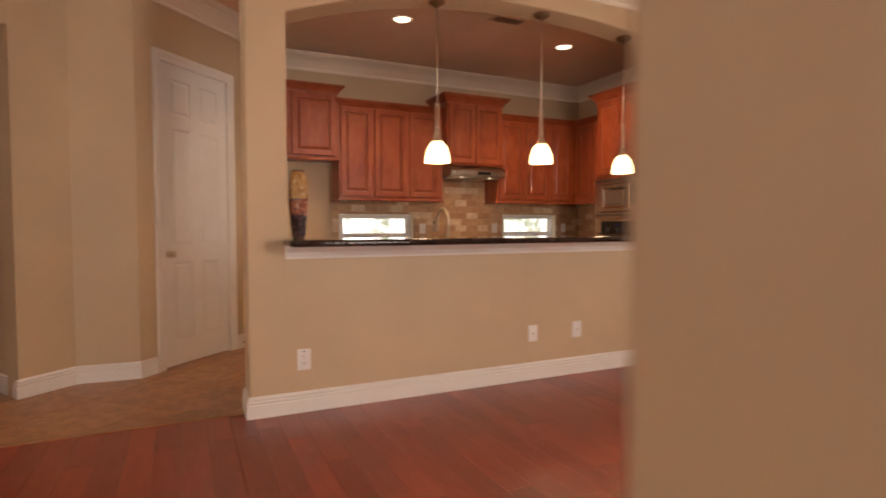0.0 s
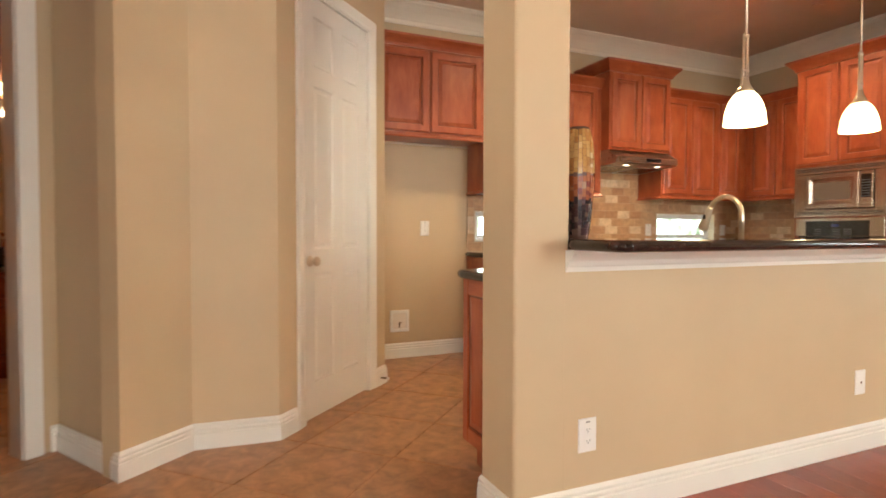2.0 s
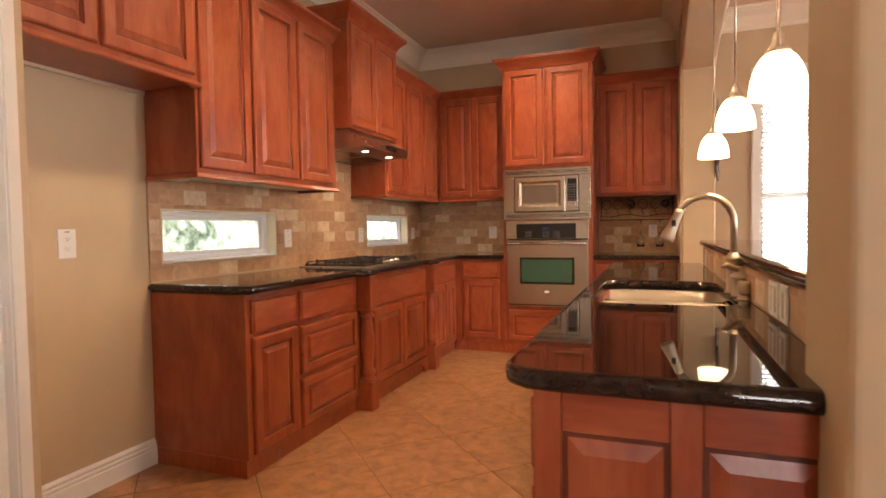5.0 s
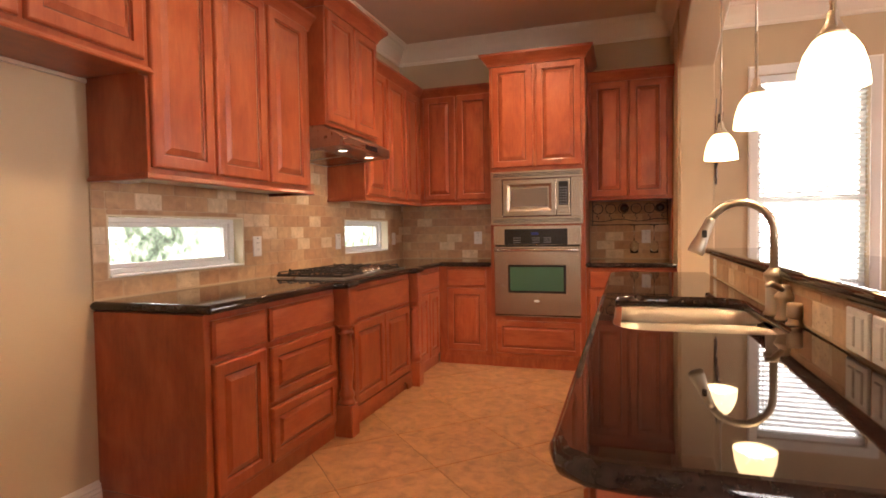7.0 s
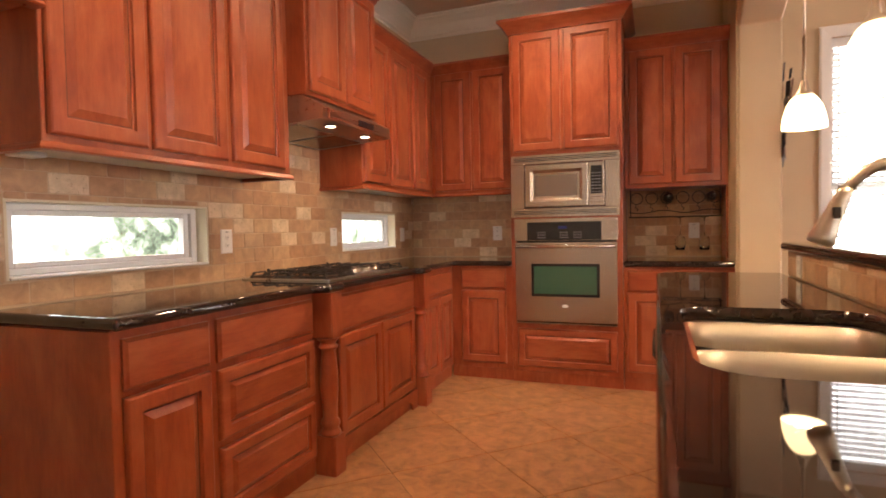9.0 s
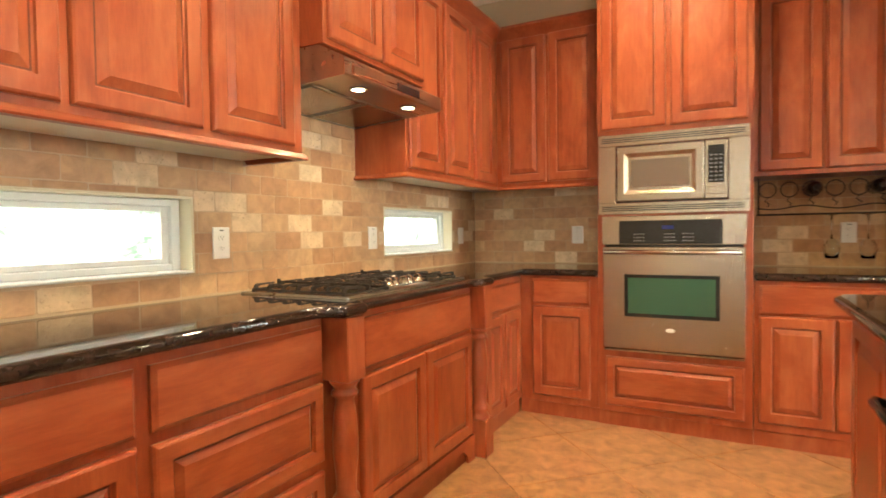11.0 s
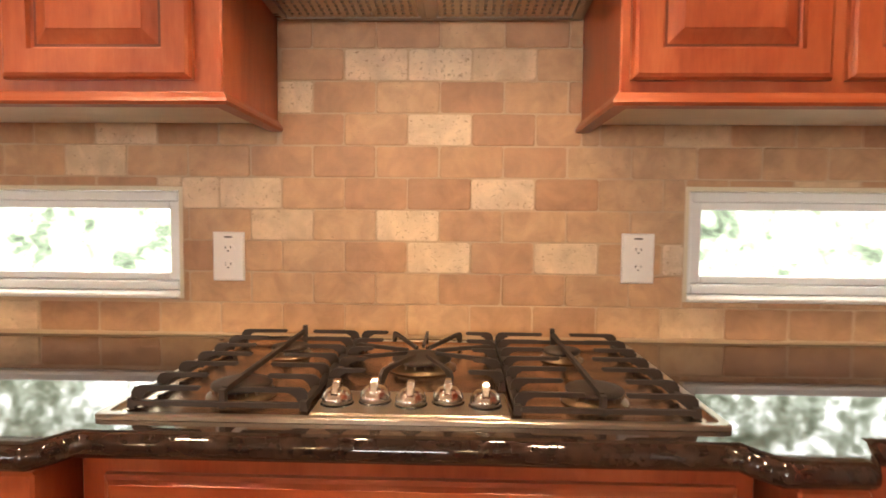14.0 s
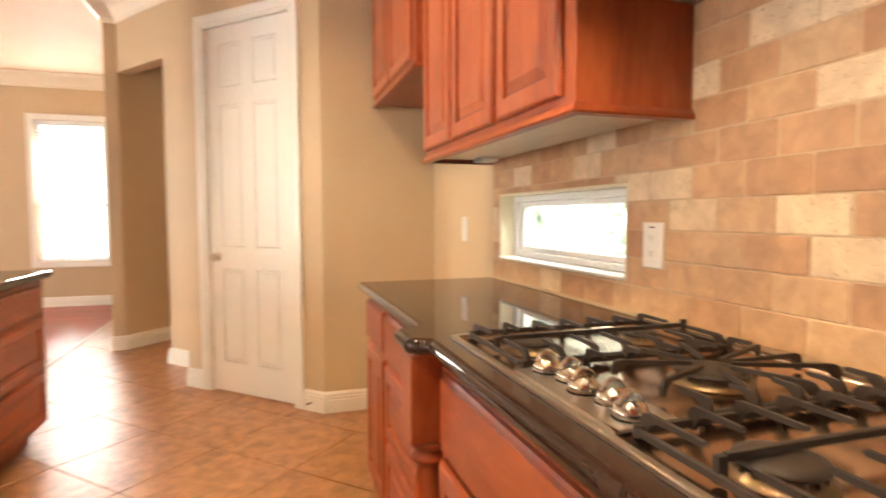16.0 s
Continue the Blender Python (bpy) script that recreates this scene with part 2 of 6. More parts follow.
GLAZE = wood("dark_glaze_in_grooves", (0.085, 0.018, 0.008), (0.125, 0.026, 0.010), (0.165, 0.036, 0.014), (4.0, 4.0, 1.0))
CABINET_FLAT = wood("cherry_drawer_wood", CHERRY_DARK, CHERRY, CHERRY_LIGHT, (0.6, 5.0, 5.0))
# Pale wood, lightened further for window light thrown up by the counter.
CABINET_INSIDE = wood("pale_cabinet_underside", (0.60, 0.50, 0.38), (0.68, 0.58, 0.45), (0.74, 0.65, 0.52), (0.6, 4.0, 4.0))
PLANK = wood("cherry_floor_wood", (0.228, 0.030, 0.013), (0.262, 0.038, 0.016), (0.296, 0.049, 0.021), (6.0, 0.35, 6.0), (0.22, 0.29), 0.3, 0.17)
THRESHOLD = wood("threshold_wood", (0.20, 0.08, 0.03), (0.30, 0.13, 0.05), (0.36, 0.17, 0.07), (0.5, 6.0, 6.0))
GROUT = paint("sand_grout", (0.58, 0.41, 0.255), 0.85, 0.2, 0.4)
FLOOR_GROUT = paint("brown_floor_grout", (0.16, 0.09, 0.05), 0.85, 0.2, 0.3)
TRAVERTINE = stone_tile("tumbled_travertine", [(0.0, (0.435, 0.238, 0.124)), (0.3, (0.485, 0.283, 0.150)), (0.62, (0.530, 0.326, 0.176)), (0.81, (0.565, 0.372, 0.212)), (0.90, (0.680, 0.515, 0.335)), (1.0, (0.745, 0.595, 0.42))], 0.688, 0.55)
# Window reveals: stone colour lightened to hold the daylight falling on them.
DAYLIT_REVEAL = paint("reveal_paled_for_daylight", (0.74, 0.65, 0.46), 0.5, 0.12, 0.3, 60.0)
FLOOR_TILE = stone_tile("tan_floor_tile", [(0.0, (0.395, 0.190, 0.090)), (1.0, (0.45, 0.230, 0.113))], 0.94, 0.34, 13.0, 0.06, 0.60)
GRANITE = granite_stone("black_granite")
STEEL = brushed("brushed_steel", (0.56, 0.49, 0.41), 0.24, (1.0, 0.04, 1.0))
STEEL_X = brushed("brushed_steel_long", (0.48, 0.42, 0.35), 0.28, (0.04, 1.0, 1.0))
# Cooktop tray steel, tinted brown for the cabinets mirrored in it.
TRAY_STEEL = brushed("steel_with_brown_reflection", (0.46, 0.32, 0.23), 0.20, (0.04, 1.0, 1.0))
SINK_STEEL = brushed("sink_steel", (0.46, 0.40, 0.32), 0.42, (1.0, 0.1, 1.0))
KNOB_STEEL = brushed("polished_knob_steel", (0.62, 0.58, 0.52), 0.17, (1.0, 0.2, 1.0))
NICKEL = brushed("brushed_nickel", (0.68, 0.59, 0.46), 0.34, (1, 1, 0.2))
BRONZE = brushed("aged_bronze", (0.24, 0.17, 0.11), 0.35, (1, 1, 1))
IRON = plain("black_cast_iron", (0.022, 0.013, 0.009), 0.60)
BLACK = plain("black_enamel", (0.012, 0.011, 0.012), 0.15)
# Oven glass; its green is a reflection put into the base colour.
OVEN_PANE = plain("oven_window_green_reflection", (0.042, 0.10, 0.062), 0.06)
DISPLAY = plain("blue_display", (0.02, 0.02, 0.05), 0.2, 0.0, (0.15, 0.2, 1.0), 0.05)
PANEL = plain("black_control_glass", (0.012, 0.011, 0.011), 0.24)
MICROWAVE_PANE = plain("brown_microwave_glass", (0.15, 0.11, 0.085), 0.14)
KEY_GREY = plain("grey_key_print", (0.16, 0.15, 0.15), 0.4)
SHADE = plain("lit_opal_glass", (0.9, 0.85, 0.72), 0.3, 0.0, (1.0, 0.74, 0.36), 11.0)
LAMP_FACE = plain("lit_lamp_face", (0.9, 0.85, 0.75), 0.3, 0.0, (1.0, 0.85, 0.60), 14.0)
GLASS = clear_glass("clear_glass")
MIRROR = plain("mirror_silver", (0.85, 0.85, 0.85), 0.03, 1.0)
LEAVES = outside("garden_beyond", (0.028, 0.036, 0.024), (0.085, 0.102, 0.072), (0.23, 0.26, 0.215), 13.0, 5.5)
BRIGHT = outside("bright_garden_beyond", (0.62, 0.74, 0.72), (0.82, 0.92, 0.95), (0.94, 0.98, 1.0), 8.0, 1.6)
MOSAIC_GOLD = mosaic_mat("gold_mosaic", [(0.0, (0.45, 0.23, 0.07)), (0.4, (0.50, 0.29, 0.10)), (0.7, (0.38, 0.17, 0.05)), (0.9, (0.58, 0.40, 0.18))], 0.2)
MOSAIC_RED = mosaic_mat("red_mosaic", [(0.0, (0.26, 0.06, 0.02)), (0.4, (0.34, 0.11, 0.04)), (0.7, (0.40, 0.22, 0.12)), (0.85, (0.16, 0.03, 0.02))], 0.2)
MOSAIC_DARK = mosaic_mat("dark_mosaic", [(0.0, (0.02, 0.01, 0.012)), (0.5, (0.05, 0.02, 0.02)), (0.85, (0.13, 0.07, 0.05))], 0.2)
PORCELAIN = plain("white_porcelain", (0.75, 0.68, 0.60), 0.15)
PAPER = paint("print_paper", (0.60, 0.52, 0.44), 0.7)
PICTURE = paint("sepia_print", (0.22, 0.13, 0.09), 0.6, 0.6)
LCD = plain("grey_lcd", (0.30, 0.36, 0.32), 0.2)
RUBBER = plain("dark_rubber", (0.03, 0.025, 0.02), 0.7)

# ---- building helpers ----


def link(name, bm, material, parent=None, label="", smooth=False):
    """One mesh object from a bmesh, under its parent if it has one."""
    bmesh.ops.recalc_face_normals(bm, faces=bm.faces)
    me = bpy.data.meshes.new(name)
    bm.to_mesh(me)
    bm.free()
    me.materials.append(material)
    if smooth:
        for p in me.polygons:
            p.use_smooth = smooth != "nose" or abs(p.normal.z) < 0.98
    ob = new(name, me)
    if parent:
        ob.parent = parent
    if label:
        ob["label"] = label
    return ob


def part(name, bm, material, parent, label="", smooth=False):
    return link(name, bm, material, parent, label, smooth)


def thing(name, m, label, category, group=""):
    """An Empty at a thing's base, to parent its parts."""
    ob = new(name)
    ob.empty_display_size = 0.1
    ob.matrix_world = m
    return tagged(ob, label, category, group)


def structure(name, bm, material, label="", smooth=False):
    return tagged(link(name, bm, material, None, "", smooth), label, "", "", "structure")


def box(bm, x0, x1, y0, y1, z0, z1, bevel=0.0, segs=1):
    vs = [bm.verts.new((x, y, z)) for x in (x0, x1) for y in (y0, y1) for z in (z0, z1)]
    fs = [bm.faces.new([vs[i] for i in q]) for q in ((0, 1, 3, 2), (4, 6, 7, 5), (0, 4, 5, 1), (2, 3, 7, 6), (0, 2, 6, 4), (1, 5, 7, 3))]
    if bevel:
        es = list({e for f in fs for e in f.edges})
        bmesh.ops.bevel(bm, geom=es, offset=bevel, segments=segs, affect="EDGES", profile=0.5)
    return bm


def boxed(*a, **k):
    return box(bmesh.new(), *a, **k)


def rings(bm, loops, cap_a=True, cap_b=True):
    """Quads between equal closed loops of points."""
    vv = [[bm.verts.new(p) for p in lp] for lp in loops]
    for a, b in zip(vv, vv[1:]):
        for i in range(len(a)):
            j = (i + 1) % len(a)
            bm.faces.new((a[i], a[j], b[j], b[i]))
    if cap_a:
        bm.faces.new(vv[0])
    if cap_b:
        bm.faces.new(vv[-1])
    return bm


def lathe(bm, prof, n=20, at=(0, 0, 0), cap=True):
    loops = [[(at[0] + r * math.cos(2 * math.pi * i / n), at[1] + r * math.sin(2 * math.pi * i / n), at[2] + z) for i in range(n)] for r, z in prof]
    return rings(bm, loops, cap, cap)


def tube(bm, pts, radius, n=10):
    """A round bar along points; radius a number or one for each point."""
    pts = [Vector(p) for p in pts]
    rad = radius if isinstance(radius, (list, tuple)) else [radius] * len(pts)
    loops, side = [], None
    for i, p in enumerate(pts):
        d = (pts[min(i + 1, len(pts) - 1)] - pts[max(i - 1, 0)]).normalized()
        if side is None:
            side = d.cross(Vector((0, 0, 1)))
            if side.length < 0.01:
                side = d.cross(Vector((1, 0, 0)))
        side = (side - d * side.dot(d)).normalized()
        up = side.cross(d)
        loops.append([p + (side * math.cos(2 * math.pi * k / n) + up * math.sin(2 * math.pi * k / n)) * rad[i] for k in range(n)])
    return rings(bm, loops)


def offset_path(path, d, closed):
    """The path moved d to its right."""
    out, n = [], len(path)
    for i, p in enumerate(path):
        p = Vector(p)
        prev = Vector(path[i - 1]) if (closed or i > 0) else None
        nxt = Vector(path[(i + 1) % n]) if (closed or i < n - 1) else None
        ns = []
        for a, b in ((prev, p), (p, nxt)):
            if a is not None and b is not None:
                t = (b - a).normalized()
                ns.append(Vector((t.y, -t.x)))
        if len(ns) == 2:
            s = ns[0] + ns[1]
            s = s / max(0.3, s.dot(ns[0]))
        else:
            s = ns[0]
        out.append(p + s * d)
    return out


def sweep(bm, prof, path, closed=False):
    """A moulding: profile points (out from the wall, height) along a floor path with the room on its right."""
    rails = []
    for d, z in prof:
        rails.append([bm.verts.new((q.x, q.y, z)) for q in offset_path(path, d, closed)])
    n = len(path)
    for a, b in zip(rails, rails[1:]):
        for i in range(n if closed else n - 1):
            j = (i + 1) % n
            bm.faces.new((a[i], a[j], b[j], b[i]))
    if not closed:
        bm.faces.new([r[0] for r in rails])
        bm.faces.new([r[-1] for r in rails])
    return bm


def slab(bm, outline, z0, z1, holes=()):
    """A stone top with a half-round nose; outline counter-clockwise."""
    r = (z1 - z0) / 2
    cw = []
    for i, p in enumerate(outline):
        p, q = Vector(p), Vector(outline[(i + 1) % len(outline)])
        cw.append(p)
        if (q - p).length > 0.10:
            t = (q - p).normalized()
            cw += [p + t * 0.012, p + t * 0.040, q - t * 0.040, q - t * 0.012]
    loops, steps = [], 8
    for k in range(steps + 1):
        a = math.pi * k / steps
        d = -(r - r * math.sin(a))
        loops.append([(q.x, q.y, z0 + r - r * math.cos(a)) for q in offset_path(cw, d, True)])
    vv = [[bm.verts.new(p) for p in lp] for lp in loops]
    for a, b in zip(vv, vv[1:]):
        for i in range(len(a)):
            j = (i + 1) % len(a)
            bm.faces.new((a[i], a[j], b[j], b[i]))
    for ring, z in ((vv[0], z0), (vv[-1], z1)):
        es = [bm.edges.get((ring[i], ring[(i + 1) % len(ring)])) for i in range(len(ring))]
        for h in holes:
            hv = [bm.verts.new((x, y, z)) for x, y in h]
            es += [bm.edges.new((hv[i], hv[(i + 1) % len(hv)])) for i in range(len(hv))]
        bmesh.ops.triangle_fill(bm, edges=es, use_beauty=True)
    for h in holes:
        lo = [bm.verts.new((x, y, z0)) for x, y in h]
        hi = [bm.verts.new((x, y, z1)) for x, y in h]
        for i in range(len(h)):
            j = (i + 1) % len(h)
            bm.faces.new((lo[i], lo[j], hi[j], hi[i]))
    bmesh.ops.remove_doubles(bm, verts=bm.verts, dist=0.0001)
    return bm


def round_rect(x0, x1, y0, y1, r, n=5):
    out = []
    for cx, cy, a0 in ((x1 - r, y1 - r, 0), (x0 + r, y1 - r, 90), (x0 + r, y0 + r, 180), (x1 - r, y0 + r, 270)):
        for k in range(n + 1):
            a = radians(a0 + 90 * k / n)
            out.append((cx + r * math.cos(a), cy + r * math.sin(a)))
    return out


def extrude_outline(bm, outline, y0, y1):
    """A plate with an outline in x and z, from y0 to y1."""
    a = [bm.verts.new((x, y0, z)) for x, z in outline]
    b = [bm.verts.new((x, y1, z)) for x, z in outline]
    for i in range(len(a)):
        j = (i + 1) % len(a)
        bm.faces.new((a[i], a[j], b[j], b[i]))
    for ring in (a, b):
        es = [bm.edges.get((ring[i], ring[(i + 1) % len(ring)])) for i in range(len(ring))]
        bmesh.ops.triangle_fill(bm, edges=es, use_beauty=True)
    return bm


def rect_loop(x0, x1, z0, z1, y):
    return [(x0, y, z0), (x1, y, z0), (x1, y, z1), (x0, y, z1)]


def nested(bm, x0, x1, z0, z1, steps):
    """A panelled face: rectangles set in by d at depth y, one inside the other."""
    return rings(bm, [rect_loop(x0 + d, x1 - d, z0 + d, z1 - d, y) for d, y in steps])


RAISED = [(0, 0), (0, -0.010), (0.004, -0.017), (0.010, -0.020), (0.054, -0.020), (0.056, -0.010), (0.061, -0.0075), (0.066, -0.0075), (0.090, -0.0180), (0.092, -0.0195), (0.094, -0.0195)]
SLAB_FRONT = [(0, 0), (0, -0.010), (0.006, -0.014), (0.012, -0.020), (0.014, -0.020)]
SMALL_RAISED = [(0, 0), (0, -0.010), (0.004, -0.017), (0.010, -0.020), (0.046, -0.020), (0.048, -0.010), (0.053, -0.0075), (0.057, -0.0075), (0.074, -0.0180), (0.076, -0.0195), (0.078, -0.0195)]


def glazed(ob):
    """Dark glaze left in the groove round a raised panel."""
    me = ob.data
    me.materials.append(GLAZE)
    for p in me.polygons:
        if all(abs(me.vertices[v].co.y + 0.0075) < 0.0006 for v in p.vertices):
            p.material_index = 1
    return ob


def cabinet(name, m, w, depth, z0, z1, fronts, label, toe=0.0, group="", material=None):
    """A cabinet unit: local x along its front, front face at y = 0, back at y = depth."""
    cab = thing(name, m, label, "cabinet", group)
    bm = bmesh.new()
    if toe:
        box(bm, 0, w, 0, depth, z0 + toe, z1, 0.003)
        box(bm, 0, w, 0.012, depth - 0.01, z0, z0 + toe - 0.001)
    else:
        box(bm, 0, w, 0, depth, z0, z1, 0.003)
    part("body", bm, CABINET, cab)
    for kind, x0, x1, a, b in fronts:
        if kind == "door":
            glazed(part("door", nested(bmesh.new(), x0, x1, a, b, RAISED), CABINET, cab))
        elif kind == "drawer":
            part("drawer_front", nested(bmesh.new(), x0, x1, a, b, SLAB_FRONT), CABINET_FLAT, cab)
        else:
            glazed(part("drawer_front", nested(bmesh.new(), x0, x1, a, b, SMALL_RAISED), CABINET_FLAT, cab))
    return cab


CAB_CROWN = [(0.0, 0.0), (0.010, 0.0), (0.014, 0.012), (0.018, 0.020), (0.038, 0.045), (0.058, 0.062), (0.064, 0.068), (0.064, 0.085), (0.0, 0.085)]


def cab_crown(cab, path, z, scale=1.0):
    part("crown_moulding", sweep(bmesh.new(), [(d * scale, z + h * scale) for d, h in CAB_CROWN], path), CABINET_FLAT, cab)


def light_rail(cab, path, z):
    prof = [(-0.018, z), (0.012, z), (0.016, z + 0.006), (0.012, z + 0.014), (0.006, z + 0.022), (0.004, z + 0.026), (-0.018, z + 0.026)]
    part("light_rail", sweep(bmesh.new(), prof, path), CABINET_FLAT, cab)


def face_west(x, y):
    """The pose of a front that looks towards -x; its local x runs towards -y."""
    return pose(x, y, 0, 0, 0, -90)

# ---- the large structure ----
CEIL = 3.05
YN, XE = 6.14, 5.165           # faces of the north and the east wall
WIN1 = (1.72, 2.648, 1.008, 1.292)
WIN2 = (3.905, 4.772, 1.015, 1.300)


def wall_with_holes(bm, a0, a1, b0, b1, z1, holes, along_x):
    """A straight wall from a0 to a1, b0 to b1 thick, with openings (start, end, sill, head)."""
    def put(s, e, lo, hi):
        if e - s > 0.001 and hi - lo > 0.001:
            if along_x:
                box(bm, s, e, b0, b1, lo, hi)
            else:
                box(bm, b0, b1, s, e, lo, hi)
    at = a0
    for s, e, lo, hi in sorted(holes):
        put(at, s, 0, z1)
        put(s, e, 0, lo)
        put(s, e, hi, z1)
        at = e
    put(at, a1, 0, z1)
    return bm


# The second entry is an unseen window, added to carry fill light.
EAST_WINDOWS = [(2.08, 2.880, 0.70, 2.46), (0.46, 1.26, 0.70, 2.46)]
WEST_WINDOWS = [(2.25, 3.05, 0.60, 2.46)]
# Openings in the unseen south wall, added to let fill light in.
ADDED_SOUTH_WINDOWS = [(-3.20, -1.86, 0.60, 2.46), (1.90, 3.24, 0.60, 2.46)]
structure("wall_north", wall_with_holes(bmesh.new(), 0.50, 5.36, YN, YN + 0.16, CEIL, [WIN1, WIN2], True), WALL, "tan painted kitchen wall with two narrow windows")
structure("wall_east", wall_with_holes(bmesh.new(), -1.75, YN, XE, XE + 0.16, CEIL, EAST_WINDOWS, False), WALL, "tan painted wall with a tall white-cased window and an assumed second")
structure("wall_west", wall_with_holes(bmesh.new(), -1.75, 3.80, -4.66, -4.5, CEIL, WEST_WINDOWS, False), WALL, "tan painted far wall with a tall window")
structure("wall_south", wall_with_holes(bmesh.new(), -4.66, 5.36, -1.75, -1.6, CEIL, ADDED_SOUTH_WINDOWS, True), WALL, "unseen tan closing wall with windows added for fill")
structure("wall_entry", boxed(0.362, 0.52, -1.6, 0.158, 0, CEIL, bevel=0.012, segs=2), WALL, "tan painted wall end beside the entry")

# the arched partition: post, pier and header in one
ARCH_L, ARCH_R, SPRING, RISE = 0.672, 4.490, 2.415, 0.33


def skew(x):
    """The arched wall runs slightly off square."""
    return 0.004 * max(0.0, x - 0.66)


POST_L, ARCH_S, ARCH_N = 0.435, 3.288, 3.535
arch = []
for k in range(25):
    u = k / 24
    x = ARCH_R + (ARCH_L - ARCH_R) * u
    arch.append((x, SPRING + RISE * (1 - abs(2 * u - 1) ** 2.3)))
outline = [(POST_L, 0.0), (POST_L, CEIL), (XE, CEIL), (XE, 0.0), (ARCH_R, 0.0)] + arch + [(ARCH_L, 0.0)]
bm = extrude_outline(bmesh.new(), outline, ARCH_S, ARCH_N)
sharp = [e for e in bm.edges if len(e.link_faces) == 2 and e.calc_face_angle(0) > 0.6 and min(v.co.x for v in e.verts) < 4.9 and max(v.co.z for v in e.verts) < 3.0 or (len(e.link_faces) == 2 and abs(e.verts[0].co.x - POST_L) < 0.01 and abs(e.verts[1].co.x - POST_L) < 0.01 and abs(e.verts[0].co.y - e.verts[1].co.y) < 0.01)]
bmesh.ops.bevel(bm, geom=sharp, offset=0.014, segments=3, affect="EDGES", profile=0.5)
for v in bm.verts:
    v.co.y += skew(v.co.x)
structure("wall_arch", bm, WALL, "tan painted wall with a wide arched opening")
structure("wall_half", boxed(0.640, 3.462, 3.2875, 3.462, 0, 1.025, bevel=0.010, segs=2), WALL, "tan painted half wall under the bar top")

# pantry corner and the hall recess
JOG = [(-1.525, 3.80), (-1.535, 3.90), (-0.908, 4.362), (-0.622, 4.620), (-0.208, 4.585), (0.645, 5.445), (0.655, YN)]


def wall_between(bm, p, q, thick, z0, z1, side=1):
    """A wall slab whose room face runs from p to q, with its thickness on the left."""
    p, q = Vector(p), Vector(q)
    t = (q - p).normalized()
    n = Vector((-t.y, t.x)) * thick * side
    lo = [bm.verts.new((v.x, v.y, z0)) for v in (p, q, q + n, p + n)]
    hi = [bm.verts.new((v.x, v.y, z1)) for v in (p, q, q + n, p + n)]
    bm.faces.new(lo)
    bm.faces.new(hi)
    for i in range(4):
        j = (i + 1) % 4
        bm.faces.new((lo[i], lo[j], hi[j], hi[i]))
    return bm


DOOR_DIR = (Vector(JOG[5]) - Vector(JOG[4])).normalized()
DOOR_A = Vector(JOG[4])
DOOR_S, DOOR_E, DOOR_H = 0.224, 0.988, 2.455


def along(s):
    return DOOR_A + DOOR_DIR * s


bm = bmesh.new()
rings(bm, [[(-4.5, 3.80, z), (JOG[0][0], JOG[0][1], z), (JOG[1][0], JOG[1][1], z), (-4.5, 3.90, z)] for z in (0.0, CEIL)])
structure("wall_stub", bm, WALL, "tan painted wall end with a thermostat")
structure("wall_hall_header", wall_between(bmesh.new(), JOG[1], JOG[2], 0.12, 2.455, CEIL), WALL, "tan painted header over the hall opening")
bm = bmesh.new()
wall_between(bm, JOG[2], JOG[3], 0.12, 0, CEIL)
wall_between(bm, JOG[3], JOG[4], 0.12, 0, CEIL)
structure("wall_pantry_side", bm, WALL, "tan painted angled pantry wall")
bm = bmesh.new()
wall_between(bm, along(0), along(DOOR_S), 0.12, 0, CEIL)
wall_between(bm, along(DOOR_S), along(DOOR_E), 0.12, DOOR_H, CEIL)
wall_between(bm, along(DOOR_E), JOG[5], 0.12, 0, CEIL)
structure("wall_pantry", bm, WALL, "tan painted angled wall holding the pantry door")
structure("wall_alcove", wall_between(bmesh.new(), JOG[5], JOG[6], 0.12, 0, CEIL), WALL, "tan painted side wall of the refrigerator alcove")
HALL = [(-1.535, 3.90), (-2.04, 4.34), (-1.235, 4.89), (-0.908, 4.42)]
structure("wall_hall_south", wall_between(bmesh.new(), HALL[0], HALL[1], 0.10, 0, CEIL, 1), WALL, "tan painted hall wall")
structure("wall_hall_north", wall_between(bmesh.new(), HALL[2], HALL[3], 0.10, 0, CEIL, 1), WALL, "tan painted hall wall")
BATH_DIR = (Vector(HALL[2]) - Vector(HALL[1])).normalized()
bm = bmesh.new()
wall_between(bm, HALL[1], Vector(HALL[1]) + BATH_DIR * 0.06, 0.12, 0, CEIL)
wall_between(bm, Vector(HALL[1]) + BATH_DIR * 0.06, Vector(HALL[2]) - BATH_DIR * 0.14, 0.12, 2.44, CEIL)
wall_between(bm, Vector(HALL[2]) - BATH_DIR * 0.14, HALL[2], 0.12, 0, CEIL)
structure("wall_bath_door", bm, WALL, "tan painted wall round the bathroom doorway")
bm = boxed(-3.7, -0.80, 7.25, 7.40, 0, CEIL)
structure("wall_bath_back", bm, BATH_WALL, "terracotta painted bathroom wall")
structure("wall_bath_west", boxed(-3.85, -3.7, 3.86, 7.40, 0, CEIL), BATH_WALL, "terracotta painted bathroom wall")
structure("wall_bath_east", boxed(-0.92, -0.80, 4.75, 7.25, 0, CEIL), BATH_WALL, "terracotta painted bathroom wall")
structure("wall_pantry_back", boxed(-0.79, 0.50, 6.20, 6.30, 0, CEIL), WALL, "plain pantry wall")
structure("ceiling", boxed(-4.8, 5.5, -1.8, 7.5, CEIL, CEIL + 0.1), CEILING, "warm beige painted ceiling")

